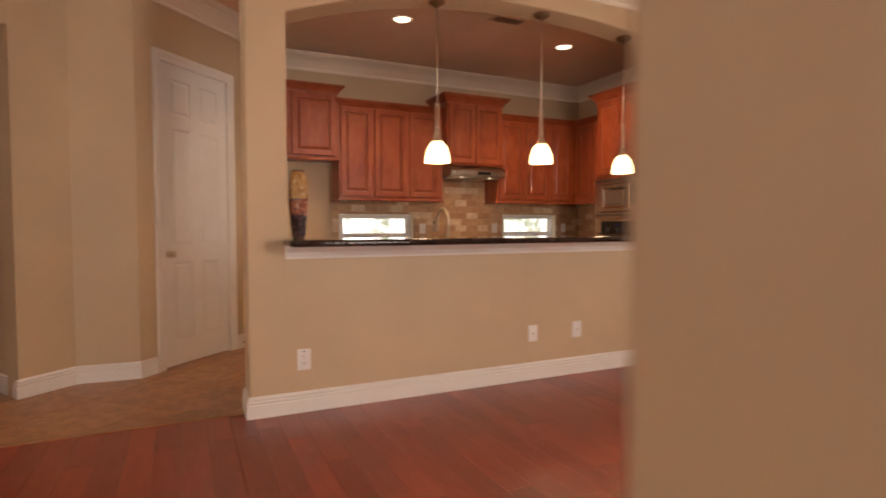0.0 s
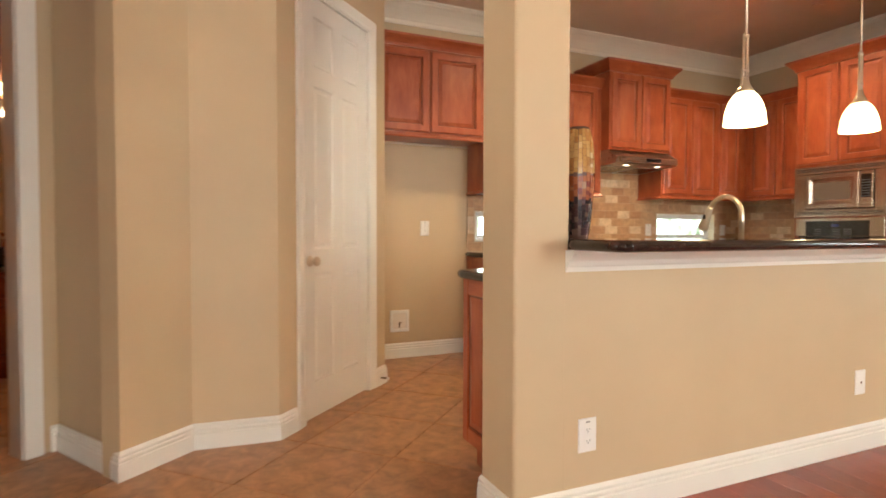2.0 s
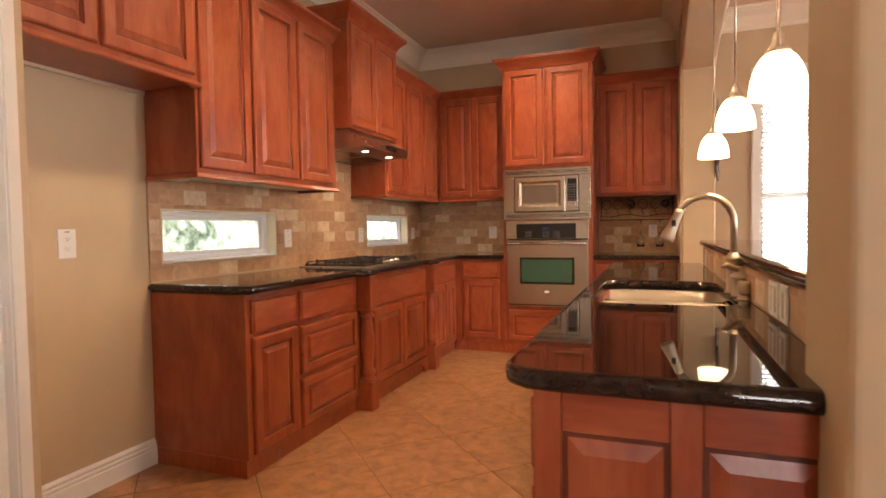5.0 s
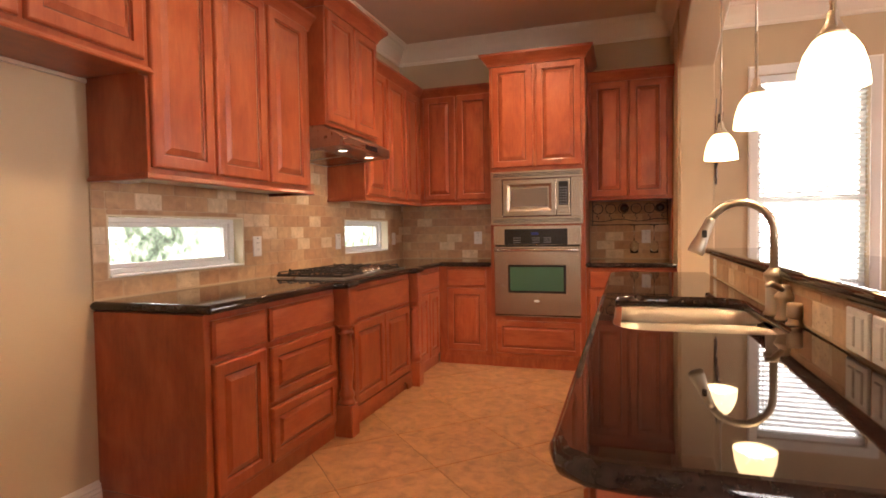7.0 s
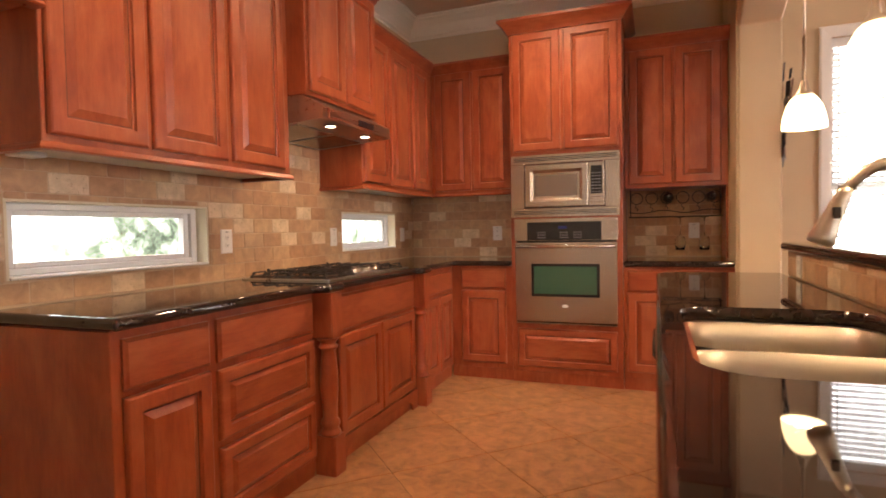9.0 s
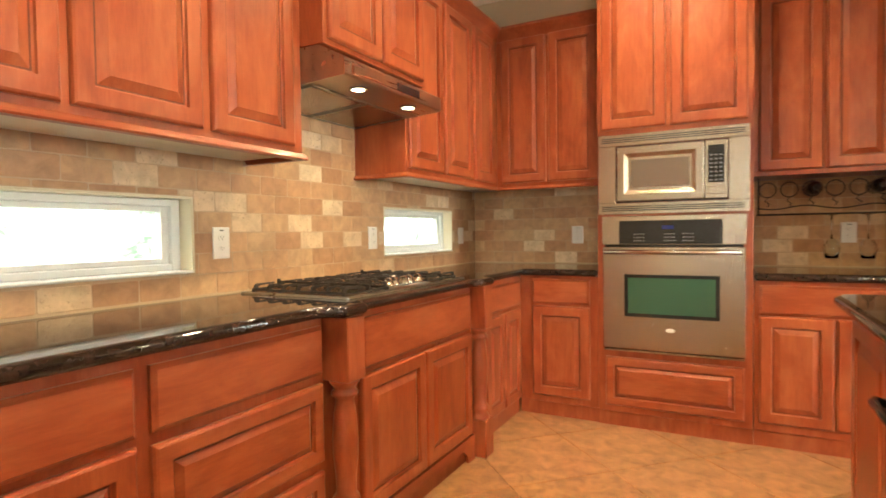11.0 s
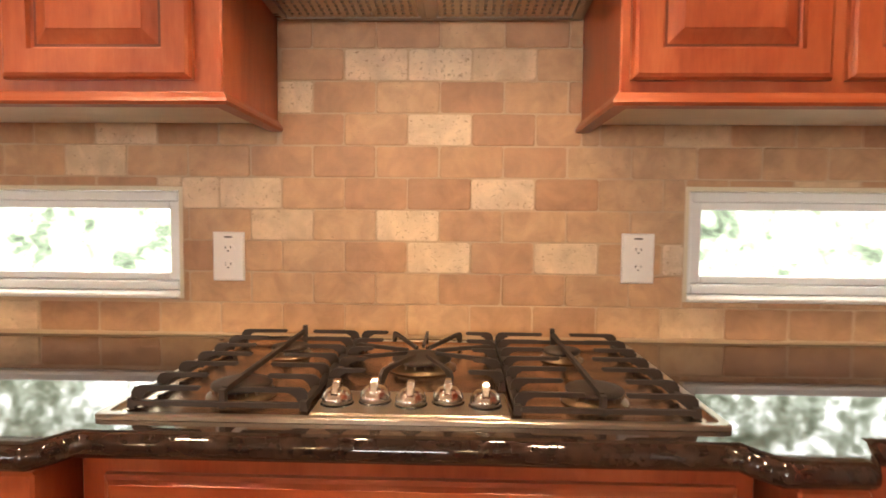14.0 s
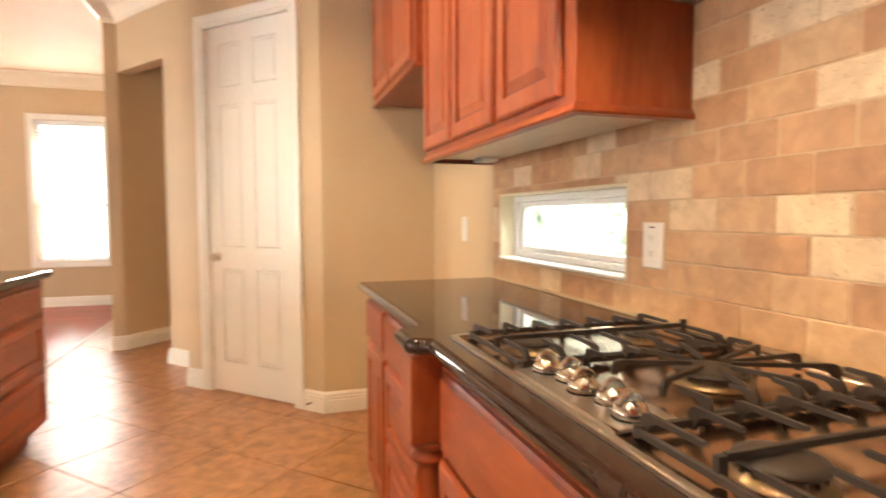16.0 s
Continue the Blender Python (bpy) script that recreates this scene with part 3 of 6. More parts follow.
CROWN = [(0.0, 2.872), (0.010, 2.872), (0.014, 2.884), (0.014, 2.905), (0.022, 2.915), (0.030, 2.930), (0.060, 2.975), (0.095, 3.010), (0.118, 3.020), (0.124, 3.030), (0.140, 3.034), (0.142, 3.049), (0.0, 3.049)]
ROOM = [(0.655, YN), (XE, YN), (XE, ARCH_N + skew(XE)), (POST_L, ARCH_N), (POST_L, ARCH_S), (XE, ARCH_S + skew(XE)), (XE, -1.6), (-4.5, -1.6), (-4.5, 3.80)] + JOG[:6]
structure("trim_crown", sweep(bmesh.new(), CROWN, ROOM, True), WARMED_TRIM, "white crown moulding under the ceiling, paint warmed for lamplight")
BASE = [(0.0, 0.001), (0.018, 0.001), (0.018, 0.078), (0.013, 0.083), (0.016, 0.090), (0.016, 0.098), (0.010, 0.103), (0.012, 0.110), (0.012, 0.117), (0.005, 0.124), (0.0, 0.130)]
ds, de = along(DOOR_S - 0.075), along(DOOR_E + 0.075)
for path in ([(0.655, YN), (1.645, YN)],
             [(POST_L, ARCH_N), (POST_L, ARCH_S), (3.462, 3.2875), (3.462, 3.462)],
             [(ARCH_R, ARCH_N + skew(ARCH_R)), (ARCH_R, ARCH_S + skew(ARCH_R)), (XE, ARCH_S + skew(XE)), (XE, -1.6), (-4.5, -1.6), (-4.5, 3.80), JOG[0], JOG[1], HALL[1]],
             [Vector(HALL[2]) - BATH_DIR * 0.04, HALL[2], (-0.948, 4.44), JOG[2], JOG[3], JOG[4], ds],
             [de, JOG[5], JOG[6]]):
    structure("baseboard", sweep(bmesh.new(), BASE, [tuple(p) for p in path]), TRIM, "white stepped baseboard")
structure("trim_bar", sweep(bmesh.new(), [(0.0, 0.946), (0.010, 0.946), (0.012, 0.963), (0.018, 0.969), (0.024, 0.986), (0.046, 1.009), (0.052, 1.015), (0.052, 1.026), (0.0, 1.026)], [(0.652, 3.2875), (3.462, 3.2875), (3.462, 3.462)]), TRIM, "white moulding under the bar top")

# ---- daylight beyond the windows ----
bm = bmesh.new()
bm.faces.new([bm.verts.new(p) for p in ((-14, 9.5, -2.5), (24, 9.5, -2.5), (24, 9.5, 5), (-14, 9.5, 5))])
structure("backdrop", bm, LEAVES, "sunlit garden leaves beyond the narrow windows")
bm = bmesh.new()
bm.faces.new([bm.verts.new(p) for p in ((10, -5, -2.5), (10, 8, -2.5), (10, 8, 6), (10, -5, 6))])
structure("backdrop", bm, BRIGHT, "bright garden beyond the tall window")
bm = bmesh.new()
bm.faces.new([bm.verts.new(p) for p in ((-9, -5, -2.5), (-9, 8, -2.5), (-9, 8, 6), (-9, -5, 6))])
structure("backdrop", bm, BRIGHT, "bright garden beyond the far window")
bm = bmesh.new()
bm.faces.new([bm.verts.new(p) for p in ((-8, -8, -2.5), (8, -8, -2.5), (8, -8, 6), (-8, -8, 6))])
structure("backdrop", bm, BRIGHT, "bright garden beyond the added wide windows")
structure("ground", boxed(-40, 40, -40, 40, -0.30, -0.20), paint("garden_soil", (0.10, 0.13, 0.05), 0.9, 0.5, 0.5, 20.0), "garden ground outside")

# ---- windows ----


def tall_window(name, m, y0, y1, z0, z1, label):
    """A cased double-hung window; local x into the wall, y along it."""
    w = thing(name, m, label, "")
    w["kind"] = "structure"
    c = 0.075
    bm = bmesh.new()
    prof = [(0.0, 0.0), (c, 0.0), (c, -0.018), (c - 0.012, -0.022), (0.03, -0.016), (0.012, -0.012), (0.0, -0.008)]
    loops = []
    for d, x in prof:
        loops.append([(x, y0 - d, z0 - d), (x, y1 + d, z0 - d), (x, y1 + d, z1 + d), (x, y0 - d, z1 + d)])
    rings(bm, loops + [loops[0]], False, False)
    part("casing", bm, TRIM, w)
    fr = bmesh.new()
    for a, b, lo, hi in ((y0, y0 + 0.04, z0, z1), (y1 - 0.04, y1, z0, z1), (y0 + 0.04, y1 - 0.04, z0, z0 + 0.04), (y0 + 0.04, y1 - 0.04, z1 - 0.04, z1)):
        box(fr, 0.095, 0.145, a, b, lo, hi, 0.003)
    part("window_frame", fr, VINYL, w)
    zm = z0 + (z1 - z0) * 0.41
    part("meeting_rail", boxed(0.10, 0.14, y0 + 0.04, y1 - 0.04, zm - 0.025, zm + 0.025, bevel=0.003), VINYL, w)
    part("window_sill", boxed(-0.03, 0.095, y0, y1, z0 - 0.004, z0 + 0.014, bevel=0.004), TRIM, w)
    for lo, hi in ((z0 + 0.04, zm - 0.025), (zm + 0.025, z1 - 0.04)):
        g = part("pane", boxed(0.118, 0.122, y0 + 0.04, y1 - 0.04, lo, hi), GLASS, w)
        g.visible_shadow = False
    return w


def blinds(m, y0, y1, z0, z1):
    b = thing("window_blind", m, "white slatted blind lowered with slats open", "blind", "window blinds")
    part("head_rail", boxed(0.025, 0.080, y0 + 0.006, y1 - 0.006, z1 - 0.065, z1 - 0.002, bevel=0.004), VINYL, b)
    part("bottom_rail", boxed(0.030, 0.076, y0 + 0.008, y1 - 0.008, z0 + 0.020, z0 + 0.034, bevel=0.003), VINYL, b)
    me = None
    n = int((z1 - z0 - 0.11) / 0.042)
    for k in range(n):
        z = z0 + 0.055 + 0.042 * k
        if me is None:
            bm = bmesh.new()
            rings(bm, [[(0.028, y, 0.007), (0.053, y, 0.0035), (0.078, y, -0.007), (0.078, y, -0.0045), (0.053, y, 0.006), (0.028, y, 0.0095)] for y in (y0 + 0.008, y1 - 0.008)])
            s = part("slat", bm, VINYL, b)
            me = s.data
        else:
            s = new("slat", me)
            s.parent = b
        s.location = (0, 0, z)
    for y in (y0 + 0.10, y1 - 0.10):
        part("cord", tube(bmesh.new(), [(0.027, y, z0 + 0.03), (0.027, y, z1 - 0.06)], 0.0012, 5), VINYL, b)
    part("wand", tube(bmesh.new(), [(0.022, y1 - 0.05, z0 + 0.45), (0.022, y1 - 0.05, z1 - 0.06)], 0.004, 6), VINYL, b)


for i, (a, b, lo, hi) in enumerate(EAST_WINDOWS):
    tall_window("window_%d" % (i + 3), pose(XE, 0, 0), a, b, lo, hi, "tall white double-hung window")
    blinds(pose(XE, 0, 0), a, b, lo, hi)
for i, (a, b, lo, hi) in enumerate(WEST_WINDOWS):
    tall_window("window_%d" % (i + 5), pose(-4.5, 0, 0, 0, 0, 180), -b, -a, lo, hi, "tall white double-hung window")
    blinds(pose(-4.5, 0, 0, 0, 0, 180), -b, -a, lo, hi)
for i, (a, b, lo, hi) in enumerate(ADDED_SOUTH_WINDOWS):
    tall_window("window_%d" % (i + 6), pose(0, -1.6, 0, 0, 0, -90), a, b, lo, hi, "unseen wide white window added for fill light")


def narrow_window(name, x0, x1, z0, z1):
    """A fixed narrow window set deep in the tiled wall."""
    w = thing(name, pose(0, 0, 0), "narrow white vinyl window above the counter", "")
    w["kind"] = "structure"
    lin = bmesh.new()
    box(lin, x0, x0 + 0.010, 6.131, 6.215, z0, z1)
    box(lin, x1 - 0.010, x1, 6.131, 6.215, z0, z1)
    box(lin, x0 + 0.010, x1 - 0.010, 6.131, 6.215, z1 - 0.008, z1)
    part("reveal", lin, DAYLIT_REVEAL, w, "tile reveal, colour paled for daylight")
    part("window_sill", boxed(x0 + 0.010, x1 - 0.010, 6.122, 6.215, z0, z0 + 0.010, bevel=0.003), TRIM, w)
    a, b, lo, hi = x0 + 0.011, x1 - 0.011, z0 + 0.011, z1 - 0.009
    for nm, d0, d1, ya, yb in (("window_frame", 0.0, 0.035, 6.195, 6.27), ("sash", 0.036, 0.066, 6.212, 6.25)):
        fr = bmesh.new()
        box(fr, a + d0, a + d1, ya, yb, lo + d0 * 0.7, hi - d0 * 0.7, 0.003)
        box(fr, b - d1, b - d0, ya, yb, lo + d0 * 0.7, hi - d0 * 0.7, 0.003)
        box(fr, a + d1, b - d1, ya, yb, lo + d0 * 0.7, lo + d1 * 0.7, 0.003)
        box(fr, a + d1, b - d1, ya, yb, hi - d1 * 0.7, hi - d0 * 0.7, 0.003)
        part(nm, fr, VINYL, w)
    g = part("pane", boxed(a + 0.06, b - 0.06, 6.230, 6.234, lo + 0.04, hi - 0.04), GLASS, w)
    g.visible_shadow = False


narrow_window("window_1", *WIN1)
narrow_window("window_2", *WIN2)

# ---- the pantry door ----


def six_panel_door():
    ang = math.degrees(math.atan2(DOOR_DIR.y, DOOR_DIR.x))
    m = pose(DOOR_A.x, DOOR_A.y, 0, 0, 0, ang)
    d = thing("door_1", m, "closed white six-panel pantry door", "")
    d["kind"] = "structure"
    s, e, h = DOOR_S, DOOR_E, DOOR_H
    w = e - s
    jm = bmesh.new()
    box(jm, s - 0.001, s + 0.014, -0.004, 0.12, 0, h)
    box(jm, e - 0.014, e + 0.001, -0.004, 0.12, 0, h)
    box(jm, s + 0.014, e - 0.014, -0.004, 0.12, h - 0.014, h + 0.001)
    part("jamb", jm, TRIM, d)
    c = 0.072
    prof = [(0.0, 0.0), (0.0, -0.010), (0.012, -0.013), (0.018, -0.010), (0.050, -0.018), (0.062, -0.020), (c, -0.018), (c, 0.0)]
    bm = bmesh.new()
    rails = []
    for q, y in prof:
        rails.append([bm.verts.new(p) for p in ((s + 0.006 - q, y, 0.002), (s + 0.006 - q, y, h - 0.006 + q), (e - 0.006 + q, y, h - 0.006 + q), (e - 0.006 + q, y, 0.002))])
    for a, b in zip(rails, rails[1:]):
        for i in range(3):
            bm.faces.new((a[i], a[i + 1], b[i + 1], b[i]))
    part("casing", bm, TRIM, d)
    # the leaf: stiles and rails in front of sunk, raised-edge panels
    leaf = bmesh.new()
    x0, x1, z0, z1 = s + 0.017, e - 0.017, 0.012, h - 0.017
    box(leaf, x0, x1, 0.024, 0.050, z0, z1)
    st, mid = 0.105, (x0 + x1) / 2
    rails_z = [(z0, z0 + 0.20), (z0 + 0.84, z0 + 0.98), (z0 + 1.92, z0 + 2.03), (z1 - 0.11, z1)]
    for a, b in ((x0, x0 + st), (mid - 0.05, mid + 0.05), (x1 - st, x1)):
        box(leaf, a, b, 0.014, 0.026, z0, z1)
    for lo, hi in rails_z:
        for a, b in ((x0 + st, mid - 0.05), (mid + 0.05, x1 - st)):
            box(leaf, a, b, 0.014, 0.026, lo, hi)
    part("leaf", leaf, DOOR_PAINT, d)
    for (lo0, hi0), (lo1, hi1) in zip(rails_z, rails_z[1:]):
        for a, b in ((x0 + st, mid - 0.05), (mid + 0.05, x1 - st)):
            p = nested(bmesh.new(), a, b, hi0, lo1, [(0, 0.0255), (0.0, 0.0145), (0.010, 0.0225), (0.016, 0.0225), (0.034, 0.0155), (0.036, 0.015)])
            part("panel", p, DOOR_PAINT, d)
    kn = bmesh.new()
    kx, kz = x0 + 0.062, 0.925
    prof = [(0.031, 0.0), (0.031, 0.004), (0.026, 0.008), (0.011, 0.010), (0.010, 0.026), (0.020, 0.032), (0.027, 0.044), (0.025, 0.056), (0.014, 0.064), (0.002, 0.066)]
    lathe(kn, prof, 18)
    bmesh.ops.transform(kn, matrix=pose(kx, 0.014, kz, 90), verts=kn.verts)
    part("knob", kn, NICKEL, d, "brushed nickel knob", True)
    for hz in (0.22, 0.90, 1.55, 2.16):
        part("hinge", boxed(x1 + 0.001, x1 + 0.016, 0.004, 0.022, hz, hz + 0.09, bevel=0.002), TRIM, d, "painted hinge")


six_panel_door()
bathcase = thing("door_2", pose(0, 0, 0), "white cased bathroom doorway standing open", "")
bathcase["kind"] = "structure"
n = Vector((BATH_DIR.y, -BATH_DIR.x))
part("jamb", wall_between(bmesh.new(), Vector(HALL[2]) - BATH_DIR * 0.16, Vector(HALL[2]) - BATH_DIR * 0.141, 0.14, 0, 2.44), TRIM, bathcase)
bm = wall_between(bmesh.new(), Vector(HALL[2]) - BATH_DIR * 0.155 + n * 0.002, Vector(HALL[2]) - BATH_DIR * 0.075 + n * 0.002, -0.018, 0.001, 2.52)
part("casing", bm, TRIM, bathcase)
part("casing", wall_between(bmesh.new(), Vector(HALL[1]) + n * 0.002, Vector(HALL[2]) - BATH_DIR * 0.156 + n * 0.002, -0.018, 2.44, 2.52), TRIM, bathcase)

# ---- kitchen cabinets ----
FRONT = 5.55
cabinet("base_cabinet", pose(1.645, FRONT, 0), 1.035, YN - FRONT - 0.002, 0, 0.872,
        [("drawer", 0.035, 0.380, 0.685, 0.845), ("door", 0.035, 0.380, 0.105, 0.665), ("drawer", 0.418, 1.018, 0.685, 0.845),
         ("panel", 0.418, 1.018, 0.395, 0.655), ("panel", 0.418, 1.018, 0.105, 0.365)],
        "cherry base cabinet with drawers beside the refrigerator alcove", toe=0.085)


def turned_post(x, y):
    """A turned pilaster between base cabinets: square head and foot, slender baluster between."""
    p = thing("pilaster", pose(x, y, 0), "turned cherry pilaster beside the cooktop cabinet", "pilaster", "cooktop pilasters")
    part("foot", boxed(-0.047, 0.047, -0.055, 0.060, 0, 0.19, bevel=0.004), CABINET, p)
    part("head", boxed(-0.047, 0.047, -0.055, 0.060, 0.655, 0.872, bevel=0.004), CABINET, p)
    prof = [(0.050, 0.19), (0.052, 0.20), (0.044, 0.212), (0.040, 0.225), (0.048, 0.24), (0.046, 0.255), (0.034, 0.27), (0.036, 0.33), (0.043, 0.40), (0.044, 0.46), (0.038, 0.54), (0.031, 0.585), (0.034, 0.597), (0.046, 0.606), (0.046, 0.616), (0.036, 0.624), (0.040, 0.636), (0.051, 0.646), (0.051, 0.655)]
    part("shaft", lathe(bmesh.new(), prof, 20), CABINET, p, "", True)
    part("backing", boxed(-0.06, 0.06, 0.061, 0.10, 0.02, 0.872), CABINET, p)


turned_post(2.735, 5.505)
turned_post(3.835, 5.505)
ck = cabinet("cooktop_cabinet", pose(2.80, 5.52, 0), 0.97, YN - 5.52 - 0.002, 0, 0.872,
             [("drawer", 0.040, 0.940, 0.660, 0.845), ("door", 0.030, 0.485, 0.135, 0.640), ("door", 0.490, 0.945, 0.135, 0.640)],
             "cherry cooktop cabinet with a false drawer and two doors", toe=0.11)
bm = extrude_outline(bmesh.new(), [(0.0, 0.001), (0.0, 0.125), (0.97, 0.125), (0.97, 0.001), (0.90, 0.001), (0.885, 0.045), (0.85, 0.07), (0.82, 0.078), (0.15, 0.078), (0.12, 0.07), (0.085, 0.045), (0.07, 0.001)], -0.014, -0.001)
part("valance", bm, CABINET_FLAT, ck)
cabinet("base_cabinet", pose(3.90, FRONT, 0), 0.668, YN - FRONT - 0.002, 0, 0.872,
        [("drawer", 0.10, 0.64, 0.690, 0.840), ("door", 0.10, 0.365, 0.105, 0.665), ("door", 0.375, 0.64, 0.105, 0.665)],
        "cherry corner base cabinet with a drawer over doors", toe=0.085)
cabinet("base_cabinet", face_west(4.57, 5.55), 0.488, XE - 4.57 - 0.002, 0, 0.872,
        [("drawer", 0.085, 0.440, 0.700, 0.850), ("door", 0.085, 0.440, 0.130, 0.685)],
        "cherry base cabinet beside the wall oven", toe=0.085)
cabinet("base_cabinet", face_west(4.57, 4.258), 0.700, XE - 4.57 - 0.002, 0, 0.872,
        [("drawer", 0.025, 0.690, 0.700, 0.850), ("door", 0.025, 0.350, 0.130, 0.690), ("door", 0.360, 0.690, 0.130, 0.690)],
        "cherry base cabinet under the wine rack", toe=0.085)

up = cabinet("wall_cabinet", pose(1.648, 5.81, 0), 1.243, YN - 5.81 - 0.002, 1.455, 2.47,
             [("door", 0.016, 0.378, 1.478, 2.448), ("door", 0.402, 0.788, 1.478, 2.448), ("door", 0.822, 1.190, 1.478, 2.448)],
             "cherry wall cabinet with three raised-panel doors")
cab_crown(up, [(0, 0.329), (0, 0), (1.243, 0)], 2.44)
light_rail(up, [(0, 0.32), (0, 0), (1.243, 0), (1.243, 0.32)], 1.430)
part("underside", boxed(0.02, 1.223, 0.02, 0.31, 1.449, 1.4545), CABINET_INSIDE, up, "pale underside, tone lifted for light from below")
part("cord_clip", boxed(0.06, 0.15, 0.20, 0.28, 1.432, 1.449, bevel=0.003), PLASTIC, up, "white cable box")

hc = cabinet("hood_cabinet", pose(2.894, 5.70, 0), 0.750, YN - 5.70 - 0.002, 1.862, 2.60,
             [("door", 0.020, 0.370, 1.885, 2.575), ("door", 0.380, 0.730, 1.885, 2.575)],
             "taller cherry cabinet over the range hood")
cab_crown(hc, [(0, 0.438), (0, 0), (0.750, 0), (0.750, 0.438)], 2.585, 1.15)

ur = cabinet("wall_cabinet", pose(3.647, 5.81, 0), 1.515, YN - 5.81 - 0.002, 1.455, 2.47,
             [("door", 0.018, 0.385, 1.478, 2.448), ("door", 0.412, 0.775, 1.478, 2.448), ("door", 0.808, 1.115, 1.478, 2.448)],
             "cherry corner wall cabinet with raised-panel doors")
cab_crown(ur, [(0, 0), (1.193, 0), (1.193, -0.750)], 2.44)
light_rail(ur, [(0, 0.32), (0, 0), (1.193, 0), (1.193, -0.750)], 1.430)
part("underside", boxed(0.02, 1.193, 0.02, 0.31, 1.449, 1.4545), CABINET_INSIDE, ur, "pale underside, tone lifted for light from below")
cabinet("wall_cabinet", face_west(4.84, 5.808), 0.747, XE - 4.84 - 0.002, 1.455, 2.47,
        [("door", 0.040, 0.352, 1.478, 2.448), ("door", 0.372, 0.690, 1.478, 2.448)],
        "cherry wall cabinet beside the wall oven")

oc = cabinet("oven_cabinet", face_west(4.56, 5.060), 0.80, XE - 4.56 - 0.002, 0, 2.605,
             [("door", 0.025, 0.375, 1.722, 2.585), ("door", 0.400, 0.775, 1.722, 2.585), ("panel", 0.045, 0.760, 0.125, 0.410)],
             "tall cherry cabinet holding the wall oven and microwave", toe=0.085)
cab_crown(oc, [(0, 0.60), (0, 0), (0.80, 0), (0.80, 0.60)], 2.590, 1.15)
wc = cabinet("wall_cabinet", face_west(4.84, 4.258), 0.690, XE - 4.84 - 0.002, 1.435, 2.47,
             [("door", 0.030, 0.330, 1.462, 2.440), ("door", 0.345, 0.645, 1.462, 2.440)],
             "cherry wall cabinet over the wine rack")
part("end_panel", boxed(0.678, 0.690, 0.015, XE - 4.84 - 0.012, 0.916, 1.434), CABINET, wc)
cab_crown(wc, [(0, 0), (0.690, 0), (0.690, 0.32)], 2.44)

fc = cabinet("refrigerator_cabinet", pose(0.662, 5.768, 0), 0.965, YN - 5.768 - 0.002, 1.872, 2.56,
             [("door", 0.020, 0.455, 1.895, 2.545), ("door", 0.475, 0.935, 1.895, 2.545)],
             "deep cherry cabinet over the empty refrigerator alcove")
cab_crown(fc, [(0.0, 0), (0.965, 0), (0.965, 0.040)], 2.560, 1.0)
light_rail(fc, [(0.0, 0), (0.965, 0), (0.965, 0.040)], 1.848)
part("side_filler", boxed(0.9655, 0.9845, 0.041, 0.366, 1.872, 2.47), CABINET, fc)
part("underside", boxed(0.01, 0.955, 0.02, 0.36, 1.866, 1.8715), CABINET, fc)
part("cleat", boxed(0.01, 0.98, 0.352, 0.368, 1.850, 1.8655), CABINET_INSIDE, fc, "pale mounting strip")

# ---- peninsula ----
PEN = thing("peninsula_cabinet", pose(0, 0, 0), "cherry sink peninsula with raised-panel end", "cabinet")
part("body", boxed(0.585, 1.42, 3.466, 3.98, 0.10, 0.872, bevel=0.003), CABINET, PEN)
part("sink_base", boxed(1.42, 2.36, 3.466, 3.98, 0.10, 0.66), CABINET, PEN)
part("front_rail", boxed(1.42, 2.36, 3.960, 3.98, 0.66, 0.872), CABINET, PEN)
part("end_unit", boxed(2.97, 3.52, 3.466, 3.98, 0.10, 0.872, bevel=0.003), CABINET, PEN)
part("back_panel", boxed(2.36, 2.97, 3.466, 3.50, 0.10, 0.872), CABINET, PEN)
part("plinth", boxed(0.605, 3.50, 3.466, 3.90, 0, 0.099), CABINET, PEN)
ends = thing("end_panel", face_west(0.585, 3.98), "", "")
ends.parent = PEN
for a, b in ((0.0, 0.050), (0.232, 0.282), (0.464, 0.514)):
    part("stile", boxed(a, b, -0.016, -0.0005, 0.10, 0.872, bevel=0.002), CABINET, ends)
for a, b in ((0.0505, 0.2315), (0.2825, 0.4635)):
    for lo, hi in ((0.10, 0.17), (0.80, 0.872)):
        part("rail", boxed(a, b, -0.0155, -0.0005, lo, hi, bevel=0.002), CABINET_FLAT, ends)
    glazed(part("panel", nested(bmesh.new(), a, b, 0.171, 0.799, [(0, -0.0005), (0, -0.0075), (0.010, -0.0075), (0.036, -0.0145), (0.038, -0.015)]), CABINET, ends))
fronts = thing("front_face", pose(3.52, 3.98, 0, 0, 0, 180), "", "")
fronts.parent = PEN
for kind, a, b, lo, hi in (("drawer", 1.18, 2.07, 0.690, 0.845), ("door", 1.18, 1.62, 0.13, 0.665), ("door", 1.63, 2.07, 0.13, 0.665),
                           ("drawer", 2.13, 2.89, 0.690, 0.845), ("panel", 2.13, 2.89, 0.405, 0.665), ("panel", 2.13, 2.89, 0.13, 0.385), ("door", 0.03, 0.52, 0.13, 0.845)):
    st = RAISED if kind == "door" else SMALL_RAISED if kind == "panel" else SLAB_FRONT
    glazed(part("door" if kind == "door" else "drawer_front", nested(bmesh.new(), a, b, lo, hi, st), CABINET if kind == "door" else CABINET_FLAT, fronts))

dw = thing("dishwasher", pose(2.965, 3.985, 0, 0, 0, 180), "black dishwasher with a bar handle in the peninsula", "dishwasher")
